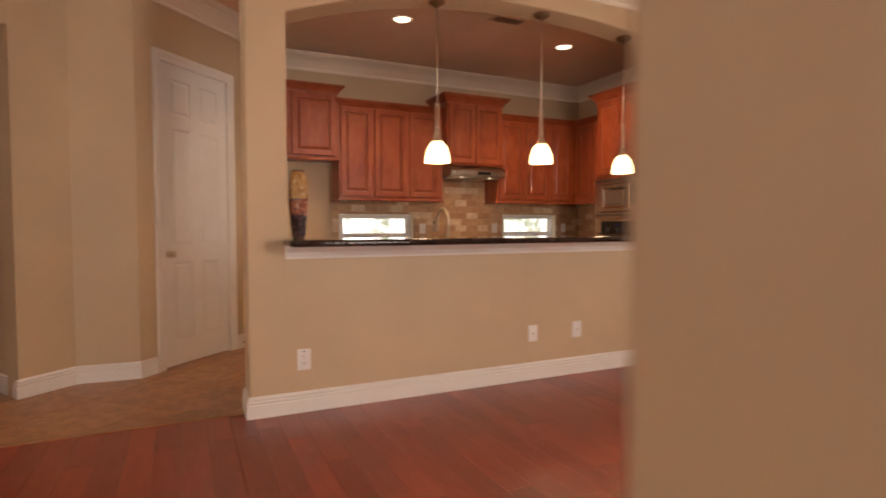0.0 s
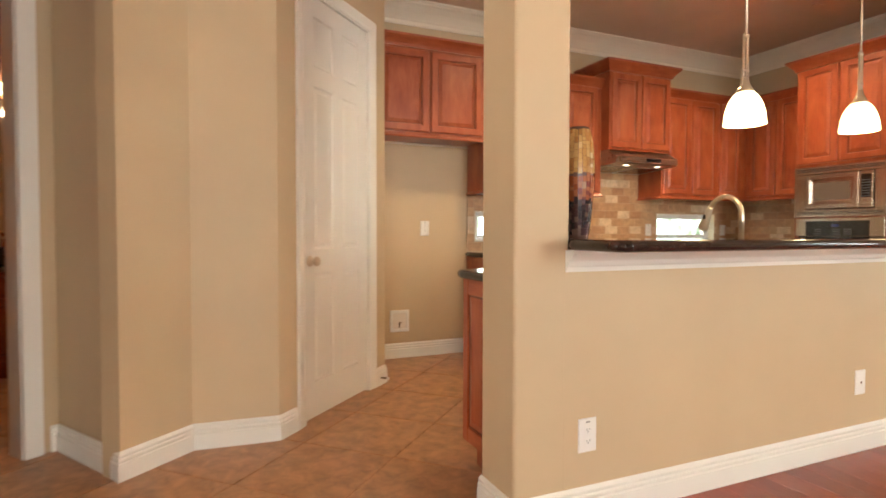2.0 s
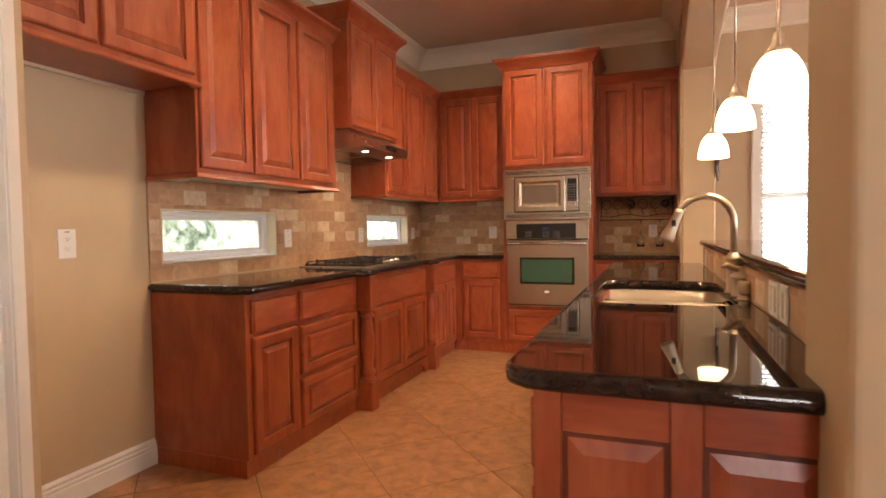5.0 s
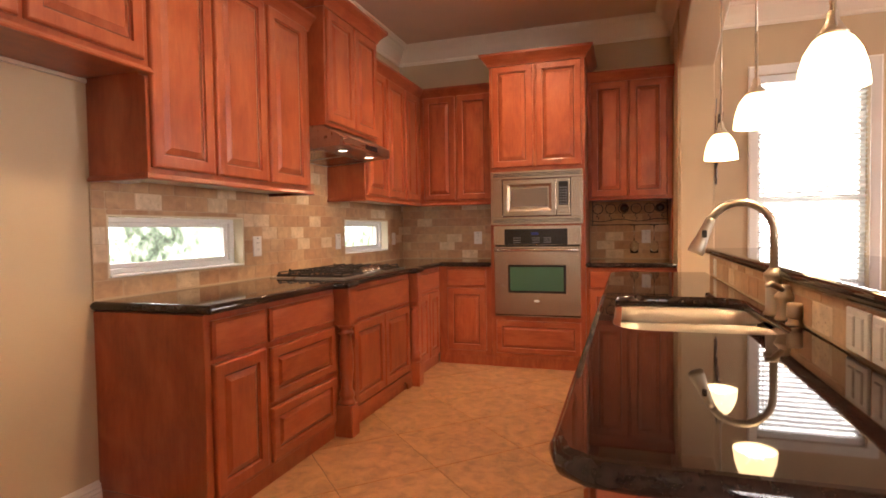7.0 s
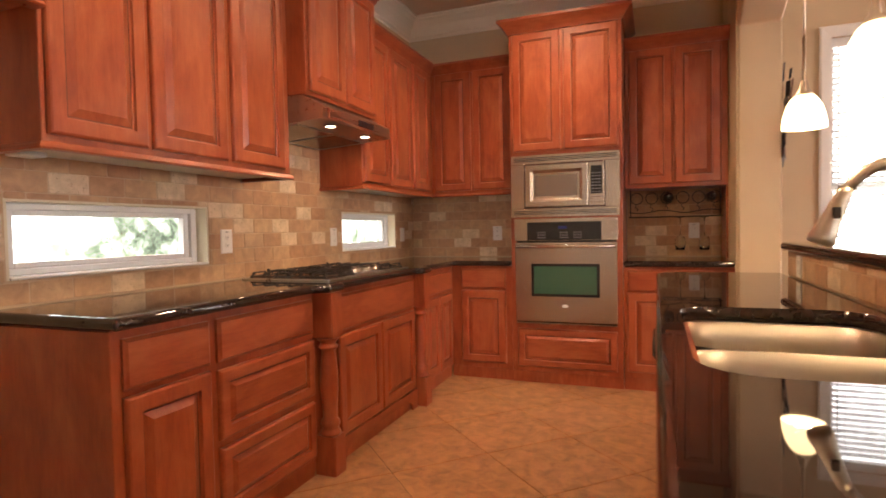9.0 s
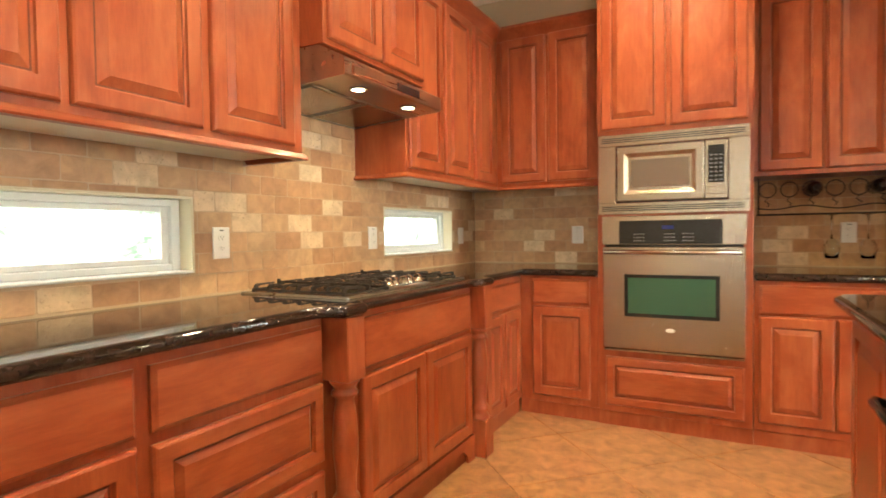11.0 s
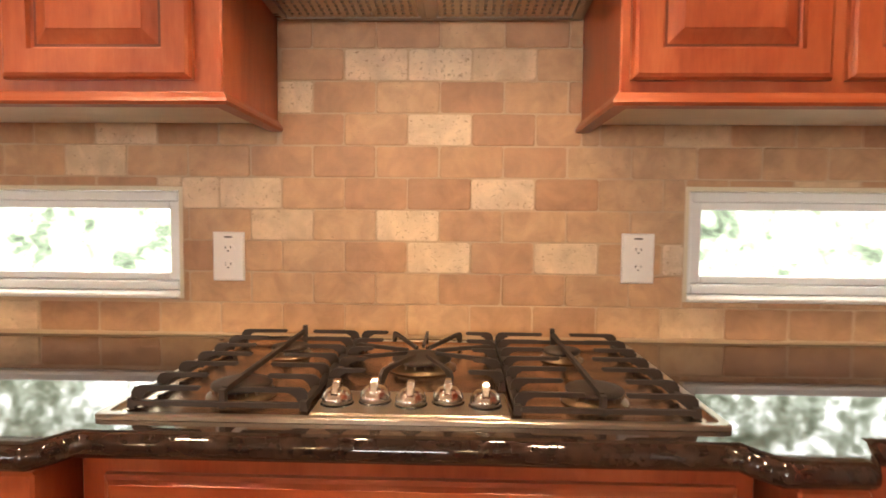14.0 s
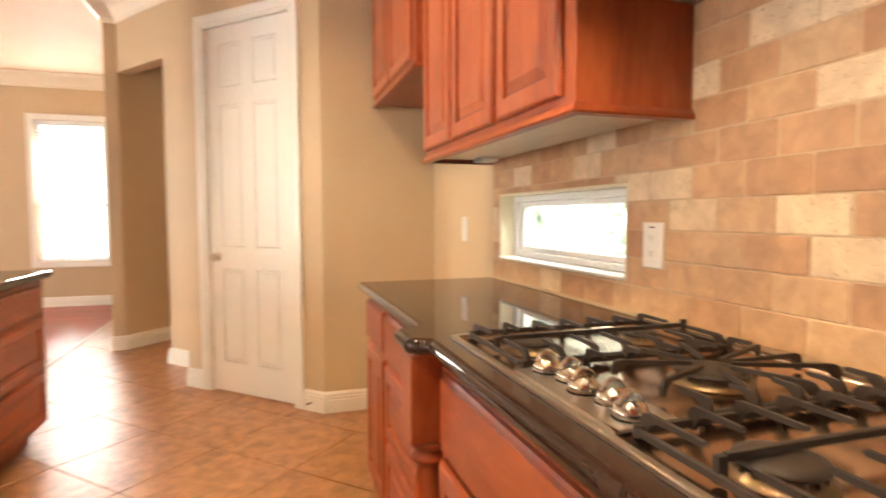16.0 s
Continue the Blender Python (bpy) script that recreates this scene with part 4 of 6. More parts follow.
part("door", boxed(0.005, 0.60, -0.018, 0.010, 0.11, 0.74, bevel=0.004), BLACK, dw)
part("control_panel", boxed(0.005, 0.60, -0.020, 0.010, 0.745, 0.868, bevel=0.004), BLACK, dw)
part("tub", boxed(0.01, 0.595, 0.012, 0.480, 0.10, 0.866), BLACK, dw)
part("handle", tube(bmesh.new(), [(0.05, -0.018, 0.715), (0.05, -0.055, 0.725), (0.08, -0.062, 0.727), (0.52, -0.062, 0.727), (0.55, -0.055, 0.725), (0.55, -0.018, 0.715)], 0.011, 10), BLACK, dw, "", True)

# ---- stone tops ----
TOP = [(1.632, YN - 0.001), (1.632, 5.505), (2.615, 5.505), (2.640, 5.470), (2.660, 5.435), (2.780, 5.435), (2.805, 5.462), (2.815, 5.480), (3.725, 5.480), (3.735, 5.462), (3.760, 5.435), (3.880, 5.435), (3.905, 5.470), (3.925, 5.505), (4.515, 5.505), (4.530, 5.490), (4.530, 5.062), (XE - 0.001, 5.062), (XE - 0.001, YN - 0.001)]
tagged(link("countertop", slab(bmesh.new(), TOP, 0.874, 0.914), GRANITE, smooth="nose"), "polished black granite countertop with rounded nose", "countertop")
tagged(link("countertop", slab(bmesh.new(), [(XE - 0.001, 3.562), (XE - 0.001, 4.257), (4.53, 4.257), (4.53, 3.562)], 0.874, 0.914), GRANITE, smooth="nose"), "short black granite counter under the wine rack", "countertop")
SINK = round_rect(1.470, 2.285, 3.515, 3.982, 0.11)
PENTOP = [(3.62, 3.464), (3.62, 3.97), (3.59, 4.025), (3.53, 4.045), (0.62, 4.045), (0.570, 4.030), (0.545, 3.995), (0.538, 3.95), (0.538, 3.464)]
tagged(link("countertop", slab(bmesh.new(), PENTOP, 0.874, 0.914, [SINK]), GRANITE, smooth="nose"), "polished black granite peninsula top with sink cutout", "countertop")
BAR = [(3.53, 3.16), (3.53, 3.490), (0.674, 3.490), (0.674, 3.240), (0.630, 3.238), (0.630, 3.025), (0.642, 2.985), (0.672, 2.965), (3.25, 2.965), (3.39, 3.005), (3.49, 3.08)]
tagged(link("bar_top", slab(bmesh.new(), BAR, 1.027, 1.067), GRANITE, smooth="nose"), "raised black granite bar top with rounded nose", "bar top")

# ---- sink and faucet ----
sink = thing("sink", pose(0, 0, 0), "undermount stainless double-bowl sink", "sink")


def bowl(x0, x1, y0, y1, depth):
    bm = bmesh.new()
    loops = []
    for inset, z, r in ((-0.012, 0.872, 0.10), (0.0, 0.868, 0.10), (0.006, 0.80, 0.095), (0.012, 0.873 - depth + 0.03, 0.09), (0.04, 0.873 - depth, 0.07)):
        loops.append([(x, y, z) for x, y in round_rect(x0 + inset, x1 - inset, y0 + inset, y1 - inset, r)])
    return rings(bm, loops, False, True)


part("bowl", bowl(1.475, 1.865, 3.518, 3.979, 0.18), SINK_STEEL, sink, "", True)
part("bowl", bowl(1.885, 2.280, 3.518, 3.979, 0.18), SINK_STEEL, sink, "", True)
for x in (1.67, 2.085):
    part("drain", lathe(bmesh.new(), [(0.042, 0.695), (0.042, 0.698), (0.030, 0.698), (0.026, 0.696)], 18, (x, 3.75, 0)), STEEL, sink, "", True)

FX, FY = 1.845, 3.498
faucet = thing("faucet", pose(FX, FY, 0.914), "brushed nickel gooseneck kitchen faucet", "faucet")
part("base", lathe(bmesh.new(), [(0.030, 0.0), (0.030, 0.006), (0.026, 0.010), (0.024, 0.014), (0.023, 0.115), (0.024, 0.120), (0.029, 0.124), (0.029, 0.132), (0.020, 0.142), (0.014, 0.150)], 20), NICKEL, faucet, "", True)
arc = [(0, 0, 0.145), (0, 0, 0.264)]
for k in range(1, 13):
    a = math.pi * 0.86 * k / 12
    arc.append((0, 0.095 - 0.095 * math.cos(a), 0.264 + 0.095 * math.sin(a)))
part("neck", tube(bmesh.new(), arc, 0.0125, 14), NICKEL, faucet, "", True)
part("spray_head", tube(bmesh.new(), [(0, 0.180, 0.311), (0, 0.186, 0.298), (0, 0.208, 0.245), (0, 0.212, 0.236), (0, 0.224, 0.207), (0, 0.229, 0.196)], [0.0145, 0.0155, 0.019, 0.021, 0.026, 0.024], 16), NICKEL, faucet, "", True)
part("button", boxed(-0.024, -0.016, 0.195, 0.210, 0.248, 0.272, bevel=0.002), RUBBER, faucet, "dark spray button")
handle = thing("valve_lever", pose(FX - 0.105, FY - 0.005, 0.914), "brushed nickel lever valve beside the faucet", "valve")
part("base", lathe(bmesh.new(), [(0.026, 0.0), (0.026, 0.008), (0.021, 0.014), (0.021, 0.055), (0.028, 0.066), (0.028, 0.074), (0.017, 0.085), (0.015, 0.100), (0.012, 0.106)], 18), NICKEL, handle, "", True)
part("lever", tube(bmesh.new(), [(0, 0.0, 0.088), (-0.02, 0.02, 0.100), (-0.045, 0.045, 0.112), (-0.065, 0.062, 0.108)], [0.010, 0.009, 0.009, 0.006], 10), NICKEL, handle, "", True)
soap = thing("sprayer_cap", pose(FX - 0.195, FY - 0.010, 0.914), "short brushed nickel cap beside the faucet", "cap")
part("base", lathe(bmesh.new(), [(0.024, 0.0), (0.024, 0.006), (0.018, 0.010), (0.018, 0.020)], 16), NICKEL, soap, "", True)
part("cap", lathe(bmesh.new(), [(0.020, 0.020), (0.022, 0.024), (0.022, 0.058), (0.019, 0.063), (0.010, 0.064)], 16), NICKEL, soap, "", True)

# ---- appliances ----


def turned(bm, m):
    bmesh.ops.transform(bm, matrix=m, verts=bm.verts)
    return bm


# wall oven, local x along the front (towards -y), front at y = 0
ov = thing("wall_oven", face_west(4.556, 5.027), "stainless wall oven with a green reflection coloured into its window", "oven")
part("chassis", boxed(0.012, 0.724, -0.006, 0.002, 0.462, 1.222), BLACK, ov)
part("control_frame", boxed(0.0, 0.736, -0.030, -0.006, 1.062, 1.225, bevel=0.003), STEEL, ov)
part("control_panel", boxed(0.095, 0.625, -0.033, -0.0295, 1.066, 1.198, bevel=0.001), PANEL, ov, "black glass control panel")
part("display", boxed(0.325, 0.385, -0.0345, -0.033, 1.148, 1.168), DISPLAY, ov, "lit blue clock display")
keys = bmesh.new()
for i in range(3):
    for j in range(4):
        for x0 in (0.175, 0.335, 0.43):
            box(keys, x0 + 0.016 * j, x0 + 0.016 * j + 0.009, -0.0338, -0.033, 1.082 + 0.019 * i, 1.087 + 0.019 * i)
part("key_print", keys, KEY_GREY, ov, "small pale key legends")
dr = bmesh.new()
rings(dr, [[(x, y, z) for x, z in ((0.004 + d, 0.468 + d), (0.732 - d, 0.468 + d), (0.732 - d, 1.050 - d), (0.004 + d, 1.050 - d))] for d, y in ((0, -0.006), (0, -0.034), (0.005, -0.040))], True, True)
part("door", dr, STEEL, ov)
part("window_surround", boxed(0.125, 0.612, -0.0425, -0.0405, 0.655, 0.895, bevel=0.001), BLACK, ov)
part("window", boxed(0.145, 0.592, -0.0440, -0.0425, 0.675, 0.876), OVEN_PANE, ov, "oven glass coloured with a green reflection")
part("handle", tube(bmesh.new(), [(0.02, -0.078, 1.022), (0.716, -0.078, 1.022)], 0.013, 12), STEEL, ov, "", True)
for x in (0.05, 0.686):
    part("handle_mount", boxed(x - 0.012, x + 0.012, -0.078, -0.039, 1.013, 1.031, bevel=0.003), STEEL, ov)
part("badge", turned(lathe(bmesh.new(), [(0.016, 0), (0.016, 0.002), (0.010, 0.003)], 16), pose(0.368, -0.040, 0.588, 90) @ Matrix.Diagonal((1.5, 0.7, 1, 1))), PLASTIC, ov, "pale oval badge")
part("vent_trim", boxed(0.006, 0.730, -0.030, -0.006, 0.450, 0.462, bevel=0.002), STEEL, ov)

mw = thing("microwave", face_west(4.556, 5.050), "built-in stainless microwave with a trim kit", "microwave")
fr = bmesh.new()
box(fr, 0.0, 0.774, -0.022, 0.001, 1.625, 1.690, 0.002)
box(fr, 0.0, 0.774, -0.022, 0.001, 1.236, 1.300, 0.002)
part("trim_frame", fr, STEEL, mw)
part("trim_side", boxed(0.0, 0.100, -0.020, 0.001, 1.300, 1.625, bevel=0.002), STEEL, mw)
part("trim_side", boxed(0.676, 0.774, -0.020, 0.001, 1.300, 1.625, bevel=0.002), STEEL, mw)
# Raised dark strips stand in for the shade within the vent slots.
for z0 in (1.645, 1.255):
    for k in range(3):
        for s in range(2):
            part("vent_slot_shade", boxed(0.022 + 0.366 * s, 0.386 + 0.366 * s, -0.0232, -0.0215, z0 + 0.011 * k, z0 + 0.011 * k + 0.005), SLOT, mw)
part("cavity", boxed(0.101, 0.675, -0.010, 0.001, 1.302, 1.623), BLACK, mw)
door = bmesh.new()
rings(door, [[(x, y, z) for x, z in ((0.106 + d, 1.308 + d), (0.560 - d, 1.308 + d), (0.560 - d, 1.617 - d), (0.106 + d, 1.617 - d))] for d, y in ((0, -0.010), (0, -0.030), (0.006, -0.036), (0.040, -0.036), (0.062, -0.026), (0.064, -0.026))], True, True)
part("door", door, STEEL, mw)
part("window", boxed(0.182, 0.486, -0.0285, -0.0265, 1.385, 1.540, bevel=0.001), MICROWAVE_PANE, mw, "brown microwave window")
part("control_column", boxed(0.564, 0.670, -0.034, -0.010, 1.308, 1.617, bevel=0.003), STEEL, mw)
part("keypad", boxed(0.578, 0.656, -0.0362, -0.034, 1.392, 1.590, bevel=0.001), PANEL, mw, "black microwave keypad")
kp = bmesh.new()
for i in range(7):
    for j in range(3):
        box(kp, 0.586 + 0.023 * j, 0.600 + 0.023 * j, -0.0370, -0.0362, 1.402 + 0.022 * i, 1.409 + 0.022 * i)
part("key_print", kp, KEY_GREY, mw, "small pale key legends")
part("open_button", boxed(0.578, 0.656, -0.0375, -0.034, 1.330, 1.372, bevel=0.003), STEEL, mw)

# range hood under the cabinet
hood = thing("range_hood", pose(0, 0, 0), "slim stainless range hood with two lit bulbs", "range hood")
prof = [(6.130, 1.702), (6.130, 1.860), (5.725, 1.860), (5.612, 1.800), (5.606, 1.795), (5.606, 1.738), (5.612, 1.733)]
bm = bmesh.new()
rings(bm, [[(x, y, z) for y, z in prof] for x in (2.896, 3.643)])
part("shell", bm, STEEL_X, hood)


def hood_z(y):
    return 1.733 + (y - 5.612) / (6.130 - 5.612) * (1.702 - 1.733)


for x0, x1 in ((2.915, 3.262), (3.278, 3.625)):
    fl = bmesh.new()
    ya, yb = 5.775, 6.115
    for a0, a1, b0, b1 in ((x0, x1, ya, ya + 0.012), (x0, x1, yb - 0.012, yb), (x0, x0 + 0.010, ya + 0.012, yb - 0.012), (x1 - 0.010, x1, ya + 0.012, yb - 0.012)):
        q = [(a0, b0), (a1, b0), (a1, b1), (a0, b1)]
        rings(fl, [[(a, b, hood_z(b) - dz) for a, b in q] for dz in (0.001, 0.006)])
    part("filter_frame", fl, STEEL_X, hood)
    mesh = bmesh.new()
    for k in range(17):
        x = x0 + 0.022 + (x1 - x0 - 0.044) * k / 16
        q = [(x - 0.006, ya + 0.018), (x + 0.006, ya + 0.018), (x + 0.006, yb - 0.018), (x - 0.006, yb - 0.018)]
        rings(mesh, [[(a, b, hood_z(b) - dz) for a, b in q] for dz in (0.001, 0.005)])
    for k in range(15):
        y = ya + 0.026 + (yb - ya - 0.052) * k / 14
        q = [(x0 + 0.018, y - 0.006), (x1 - 0.018, y - 0.006), (x1 - 0.018, y + 0.006), (x0 + 0.018, y + 0.006)]
        rings(mesh, [[(a, b, hood_z(b) - dz) for a, b in q] for dz in (0.0015, 0.0045)])
    g = part("filter_mesh", mesh, STEEL, hood, "perforated grease filter")
    g["kind"] = "stuff"
for x, y in HOOD_BULBS:
    part("lamp_ring", lathe(bmesh.new(), [(0.038, -0.001), (0.038, -0.006), (0.030, -0.007), (0.029, -0.002)], 20, (x, y, hood_z(y))), STEEL, hood, "", True)
    part("lamp", lathe(bmesh.new(), [(0.028, -0.002), (0.026, -0.006), (0.012, -0.009), (0.001, -0.010)], 18, (x, y, hood_z(y))), LAMP_FACE, hood, "lit halogen lamp", True)
part("control_strip", boxed(3.255, 3.435, 5.6025, 5.6065, 1.753, 1.785, bevel=0.0015), BLACK, hood, "black rounded control strip")
part("badge", boxed(2.935, 2.955, 5.603, 5.6065, 1.742, 1.790), STEEL, hood)

# gas cooktop
CX0, CX1, CY0, CY1, CZ = 2.808, 3.745, 5.540, 6.070, 0.9145
ct = thing("gas_cooktop", pose(0, 0, 0), "five-burner stainless gas cooktop with iron grates", "cooktop")
bm = bmesh.new()
rings(bm, [[(x, y, z) for x, y in round_rect(CX0 + d, CX1 - d, CY0 + d, CY1 - d, 0.012, 3)] for d, z in ((0, CZ), (0.002, CZ + 0.006), (0.008, CZ + 0.007), (0.022, CZ + 0.003), (0.03, CZ + 0.0025))], True, True)
part("tray", bm, TRAY_STEEL, ct)
bm = bmesh.new()
rings(bm, [[(x, y, z) for x, y in round_rect(CX0 + d, CX1 - d, CY0 + d, CY1 - d, 0.012, 3)] for d, z in ((-0.003, CZ), (-0.003, CZ + 0.006), (0.0, CZ + 0.0078), (0.010, CZ + 0.0078), (0.012, CZ + 0.005))], False, False)
part("rim", bm, STEEL_X, ct, "bright steel rim")
BURNERS = [(2.985, 5.655, 0.050), (2.985, 5.925, 0.040), (3.276, 5.845, 0.060), (3.570, 5.925, 0.040), (3.575, 5.655, 0.048)]
for x, y, r in BURNERS:
    part("burner_base", lathe(bmesh.new(), [(r * 1.15, 0), (r * 1.15, 0.003), (r, 0.006), (r * 0.9, 0.012), (r * 0.7, 0.013)], 24, (x, y, CZ + 0.003)), BRONZE, ct, "", True)
    teeth = bmesh.new()
    for k in range(18):
        a = 2 * math.pi * k / 18
        box(teeth, x + r * 0.93 * math.cos(a) - 0.002, x + r * 0.93 * math.cos(a) + 0.002, y + r * 0.93 * math.sin(a) - 0.002, y + r * 0.93 * math.sin(a) + 0.002, CZ + 0.012, CZ + 0.018)
    part("burner_ring", teeth, BRONZE, ct)
    part("burner_cap", lathe(bmesh.new(), [(r * 0.95, 0.015), (r, 0.018), (r * 0.98, 0.022), (r * 0.7, 0.024), (0.004, 0.025)], 24, (x, y, CZ + 0.003)), IRON, ct, "black enamel burner cap", True)


ZT = CZ + 0.038


def prong(bm, root, tip, foot=0.006, w=0.0030):
    """A cast finger: a gusset standing on the rail at its root, then a slim level bar to its tip."""
    a, b = Vector(root), Vector(tip)
    ln = (b - a).length
    t = (b - a) / ln
    n = Vector((-t.y, t.x))
    side = [(0.0, CZ + foot), (0.0, ZT - 0.010), (0.006, ZT - 0.002), (0.014, ZT), (ln - 0.003, ZT), (ln, ZT - 0.003), (ln - 0.004, ZT - 0.007), (0.030, ZT - 0.008), (0.020, ZT - 0.014), (0.010, CZ + foot)]
    rings(bm, [[(a.x + t.x * d + n.x * o, a.y + t.y * d + n.y * o, z) for d, z in side] for o in (-w, w)])


for gx0, gx1, burners in ((CX0 + 0.034, 3.112, BURNERS[:2]), (3.126, 3.426, BURNERS[2:3]), (3.440, CX1 - 0.034, BURNERS[3:])):
    g = bmesh.new()
    middle = len(burners) == 1
    gy0, gy1 = CY0 + (0.150 if middle else 0.034), CY1 - 0.030
    for x in (gx0, gx1):
        box(g, x - 0.005, x + 0.005, gy0, gy1, CZ + 0.010, CZ + 0.020)
        for y in (gy0 + 0.008, gy1 - 0.008):
            box(g, x - 0.006, x + 0.006, y - 0.008, y + 0.008, CZ + 0.004, CZ + 0.010)
    n = 5 if middle else 7
    for k in range(n):
        y = gy0 + 0.012 + (gy1 - gy0 - 0.024) * k / (n - 1)
        near = min(abs(y - q[1]) for q in burners)
        ln = 0.060 if middle else (0.105 if near > 0.045 else 0.085)
        if middle and near < 0.10:
            ln = 0.050
        prong(g, (gx0 - 0.004, y), (gx0 + ln, y))
        prong(g, (gx1 + 0.004, y), (gx1 - ln, y))
    if middle:
        x, y, r = burners[0]
        for k in range(8):
            ang = math.pi * (k + 0.5) / 4
            dx, dy = math.cos(ang), math.sin(ang)
            reach = min(0.150 / max(abs(dx), 0.01), (gy1 - y if dy > 0 else y - gy0) / max(abs(dy), 0.01)) - 0.004
            prong(g, (x + dx * reach, y + dy * reach), (x + dx * 0.030, y + dy * 0.030), 0.012)
        prong(g, (x, gy1 + 0.004), (x, y + 0.040))
    else:
        x = burners[0][0]
        box(g, x - 0.0036, x + 0.0036, gy0 + 0.012, gy1 - 0.010, ZT - 0.009, ZT)
        for y in (gy0, gy1):
            box(g, x - 0.0045, x + 0.0045, y - (0.006 if y == gy1 else 0.0), y + (0.006 if y == gy0 else 0.0) + 0.006, CZ + 0.006, ZT + (0.008 if y == gy1 else -0.002))
            box(g, gx0 + 0.005, gx1 - 0.005, y - 0.004, y + 0.004, CZ + 0.010, CZ + 0.018)
    part("grate", g, IRON, ct, "black cast-iron grate")
part("knob_plate", boxed(3.125, 3.428, CY0 + 0.012, CY0 + 0.125, CZ + 0.004, CZ + 0.010, bevel=0.003), STEEL_X, ct)
for k in range(5):
    x, y = 3.158 + 0.0585 * k, CY0 + 0.062 + (0.012 if k % 2 else 0.0)
    kb = part("knob", lathe(bmesh.new(), [(0.0235, 0.011), (0.0245, 0.013), (0.0245, 0.0205), (0.0235, 0.0225), (0.0205, 0.0285), (0.015, 0.0335), (0.008, 0.0355), (0.001, 0.036)], 24, (x, y, CZ)), KNOB_STEEL, ct, "polished steel burner knob", True)
    part("bezel", lathe(bmesh.new(), [(0.0265, 0.009), (0.0265, 0.0105), (0.022, 0.0115)], 24, (x, y, CZ)), BLACK, kb, "dark ring under the knob", True)
    fin = [(-0.0205, 0.021)] + [(0.0215 * math.cos(a), 0.022 + 0.027 * math.sin(a)) for a in [math.pi - math.pi * q / 10 for q in range(11)]] + [(0.0205, 0.021)]
    bm = bmesh.new()
    rings(bm, [[(x + o, y + b * w, CZ + 0.021 + (z - 0.021) * w) for b, z in fin] for o, w in ((-0.0062, 0.90), (-0.0045, 1.0), (0.0045, 1.0), (0.0062, 0.90))])
    part("grip", bm, KNOB_STEEL, kb)

# ---- lamps ----


def pendant(x, y, up, top):
    p = thing("pendant_lamp", pose(x, y, up), "lit opal glass pendant lamp on a bronze stem", "pendant lamp", "bar pendants")
    prof = [(0.089, 1.550), (0.088, 1.570), (0.083, 1.608), (0.070, 1.650), (0.051, 1.682), (0.032, 1.698), (0.030, 1.696), (0.048, 1.678), (0.066, 1.647), (0.079, 1.606), (0.084, 1.570), (0.085, 1.551)]
    bm = bmesh.new()
    n = 28
    loops = [[(r * math.cos(2 * math.pi * i / n), r * math.sin(2 * math.pi * i / n), z) for i in range(n)] for r, z in prof]
    rings(bm, loops + [loops[0]], False, False)
    part("shade", bm, SHADE, p, "glowing opal glass shade", True)
    part("collar", lathe(bmesh.new(), [(0.036, 1.692), (0.040, 1.700), (0.030, 1.712), (0.018, 1.735), (0.014, 1.760), (0.010, 1.764)], 18), NICKEL, p, "", True)
    for s in (-1, 1):
        part("arm", tube(bmesh.new(), [(s * 0.026, 0, 1.712), (s * 0.018, 0, 1.745), (s * 0.014, 0, 1.780), (s * 0.014, 0, 1.960)], 0.0042, 8), NICKEL, p, "", True)
    for z in (1.790, 1.945):
        part("clip", boxed(-0.019, 0.019, -0.006, 0.006, z, z + 0.009, bevel=0.002), NICKEL, p)
    part("stem", tube(bmesh.new(), [(0, 0, 1.755), (0, 0, top - 0.02)], 0.0052, 8), NICKEL, p, "", True)
    part("canopy", lathe(bmesh.new(), [(0.008, top - 0.045), (0.012, top - 0.036), (0.045, top - 0.022), (0.060, top - 0.010), (0.062, top + 0.004)], 22), BRONZE, p, "", True)


def arch_height(x):
    u = (x - ARCH_R) / (ARCH_L - ARCH_R)
    return SPRING + RISE * (1 - abs(2 * u - 1) ** 2.3)


for px, py, up in PENDANTS:
    pendant(px, py, up, arch_height(px) - 0.004 - up)
for px, py in RECESSED:
    r = thing("recessed_light", pose(px, py, CEIL), "lit recessed ceiling light with a white ring", "ceiling light", "recessed lights")
    part("trim_ring", lathe(bmesh.new(), [(0.100, -0.001), (0.098, -0.007), (0.080, -0.009), (0.076, -0.003)], 28, cap=False), TRIM, r, "", True)
    part("lens", lathe(bmesh.new(), [(0.076, -0.002), (0.050, -0.006), (0.001, -0.008)], 24), LAMP_FACE, r, "glowing lens", True)

vent = thing("ceiling_vent", pose(2.86, 4.31, CEIL), "painted ceiling air vent", "vent")
fr = bmesh.new()
for a in ((-0.17, 0.17, -0.09, -0.065), (-0.17, 0.17, 0.065, 0.09), (-0.17, -0.145, -0.065, 0.065), (0.145, 0.17, -0.065, 0.065)):
    box(fr, *a, -0.010, -0.001, 0.002)
part("frame", fr, CEILING, vent)
# A dark sheet serves as the shade behind the slats.
part("backing", boxed(-0.145, 0.145, -0.065, 0.065, -0.003, -0.001), SLOT, vent)
for k in range(7):
    bm = boxed(-0.144, 0.144, -0.008, 0.008, -0.0015, 0.0, bevel=0)
    part("slat", turned(bm, pose(0, -0.054 + 0.018 * k, -0.006, 35)), CEILING, vent)
sens = thing("ceiling_sensor", pose(4.29, 4.715, CEIL), "small flat ceiling sensor", "sensor")
part("plate", boxed(-0.055, 0.055, -0.022, 0.022, -0.012, -0.001, bevel=0.004), CEILING, sens)

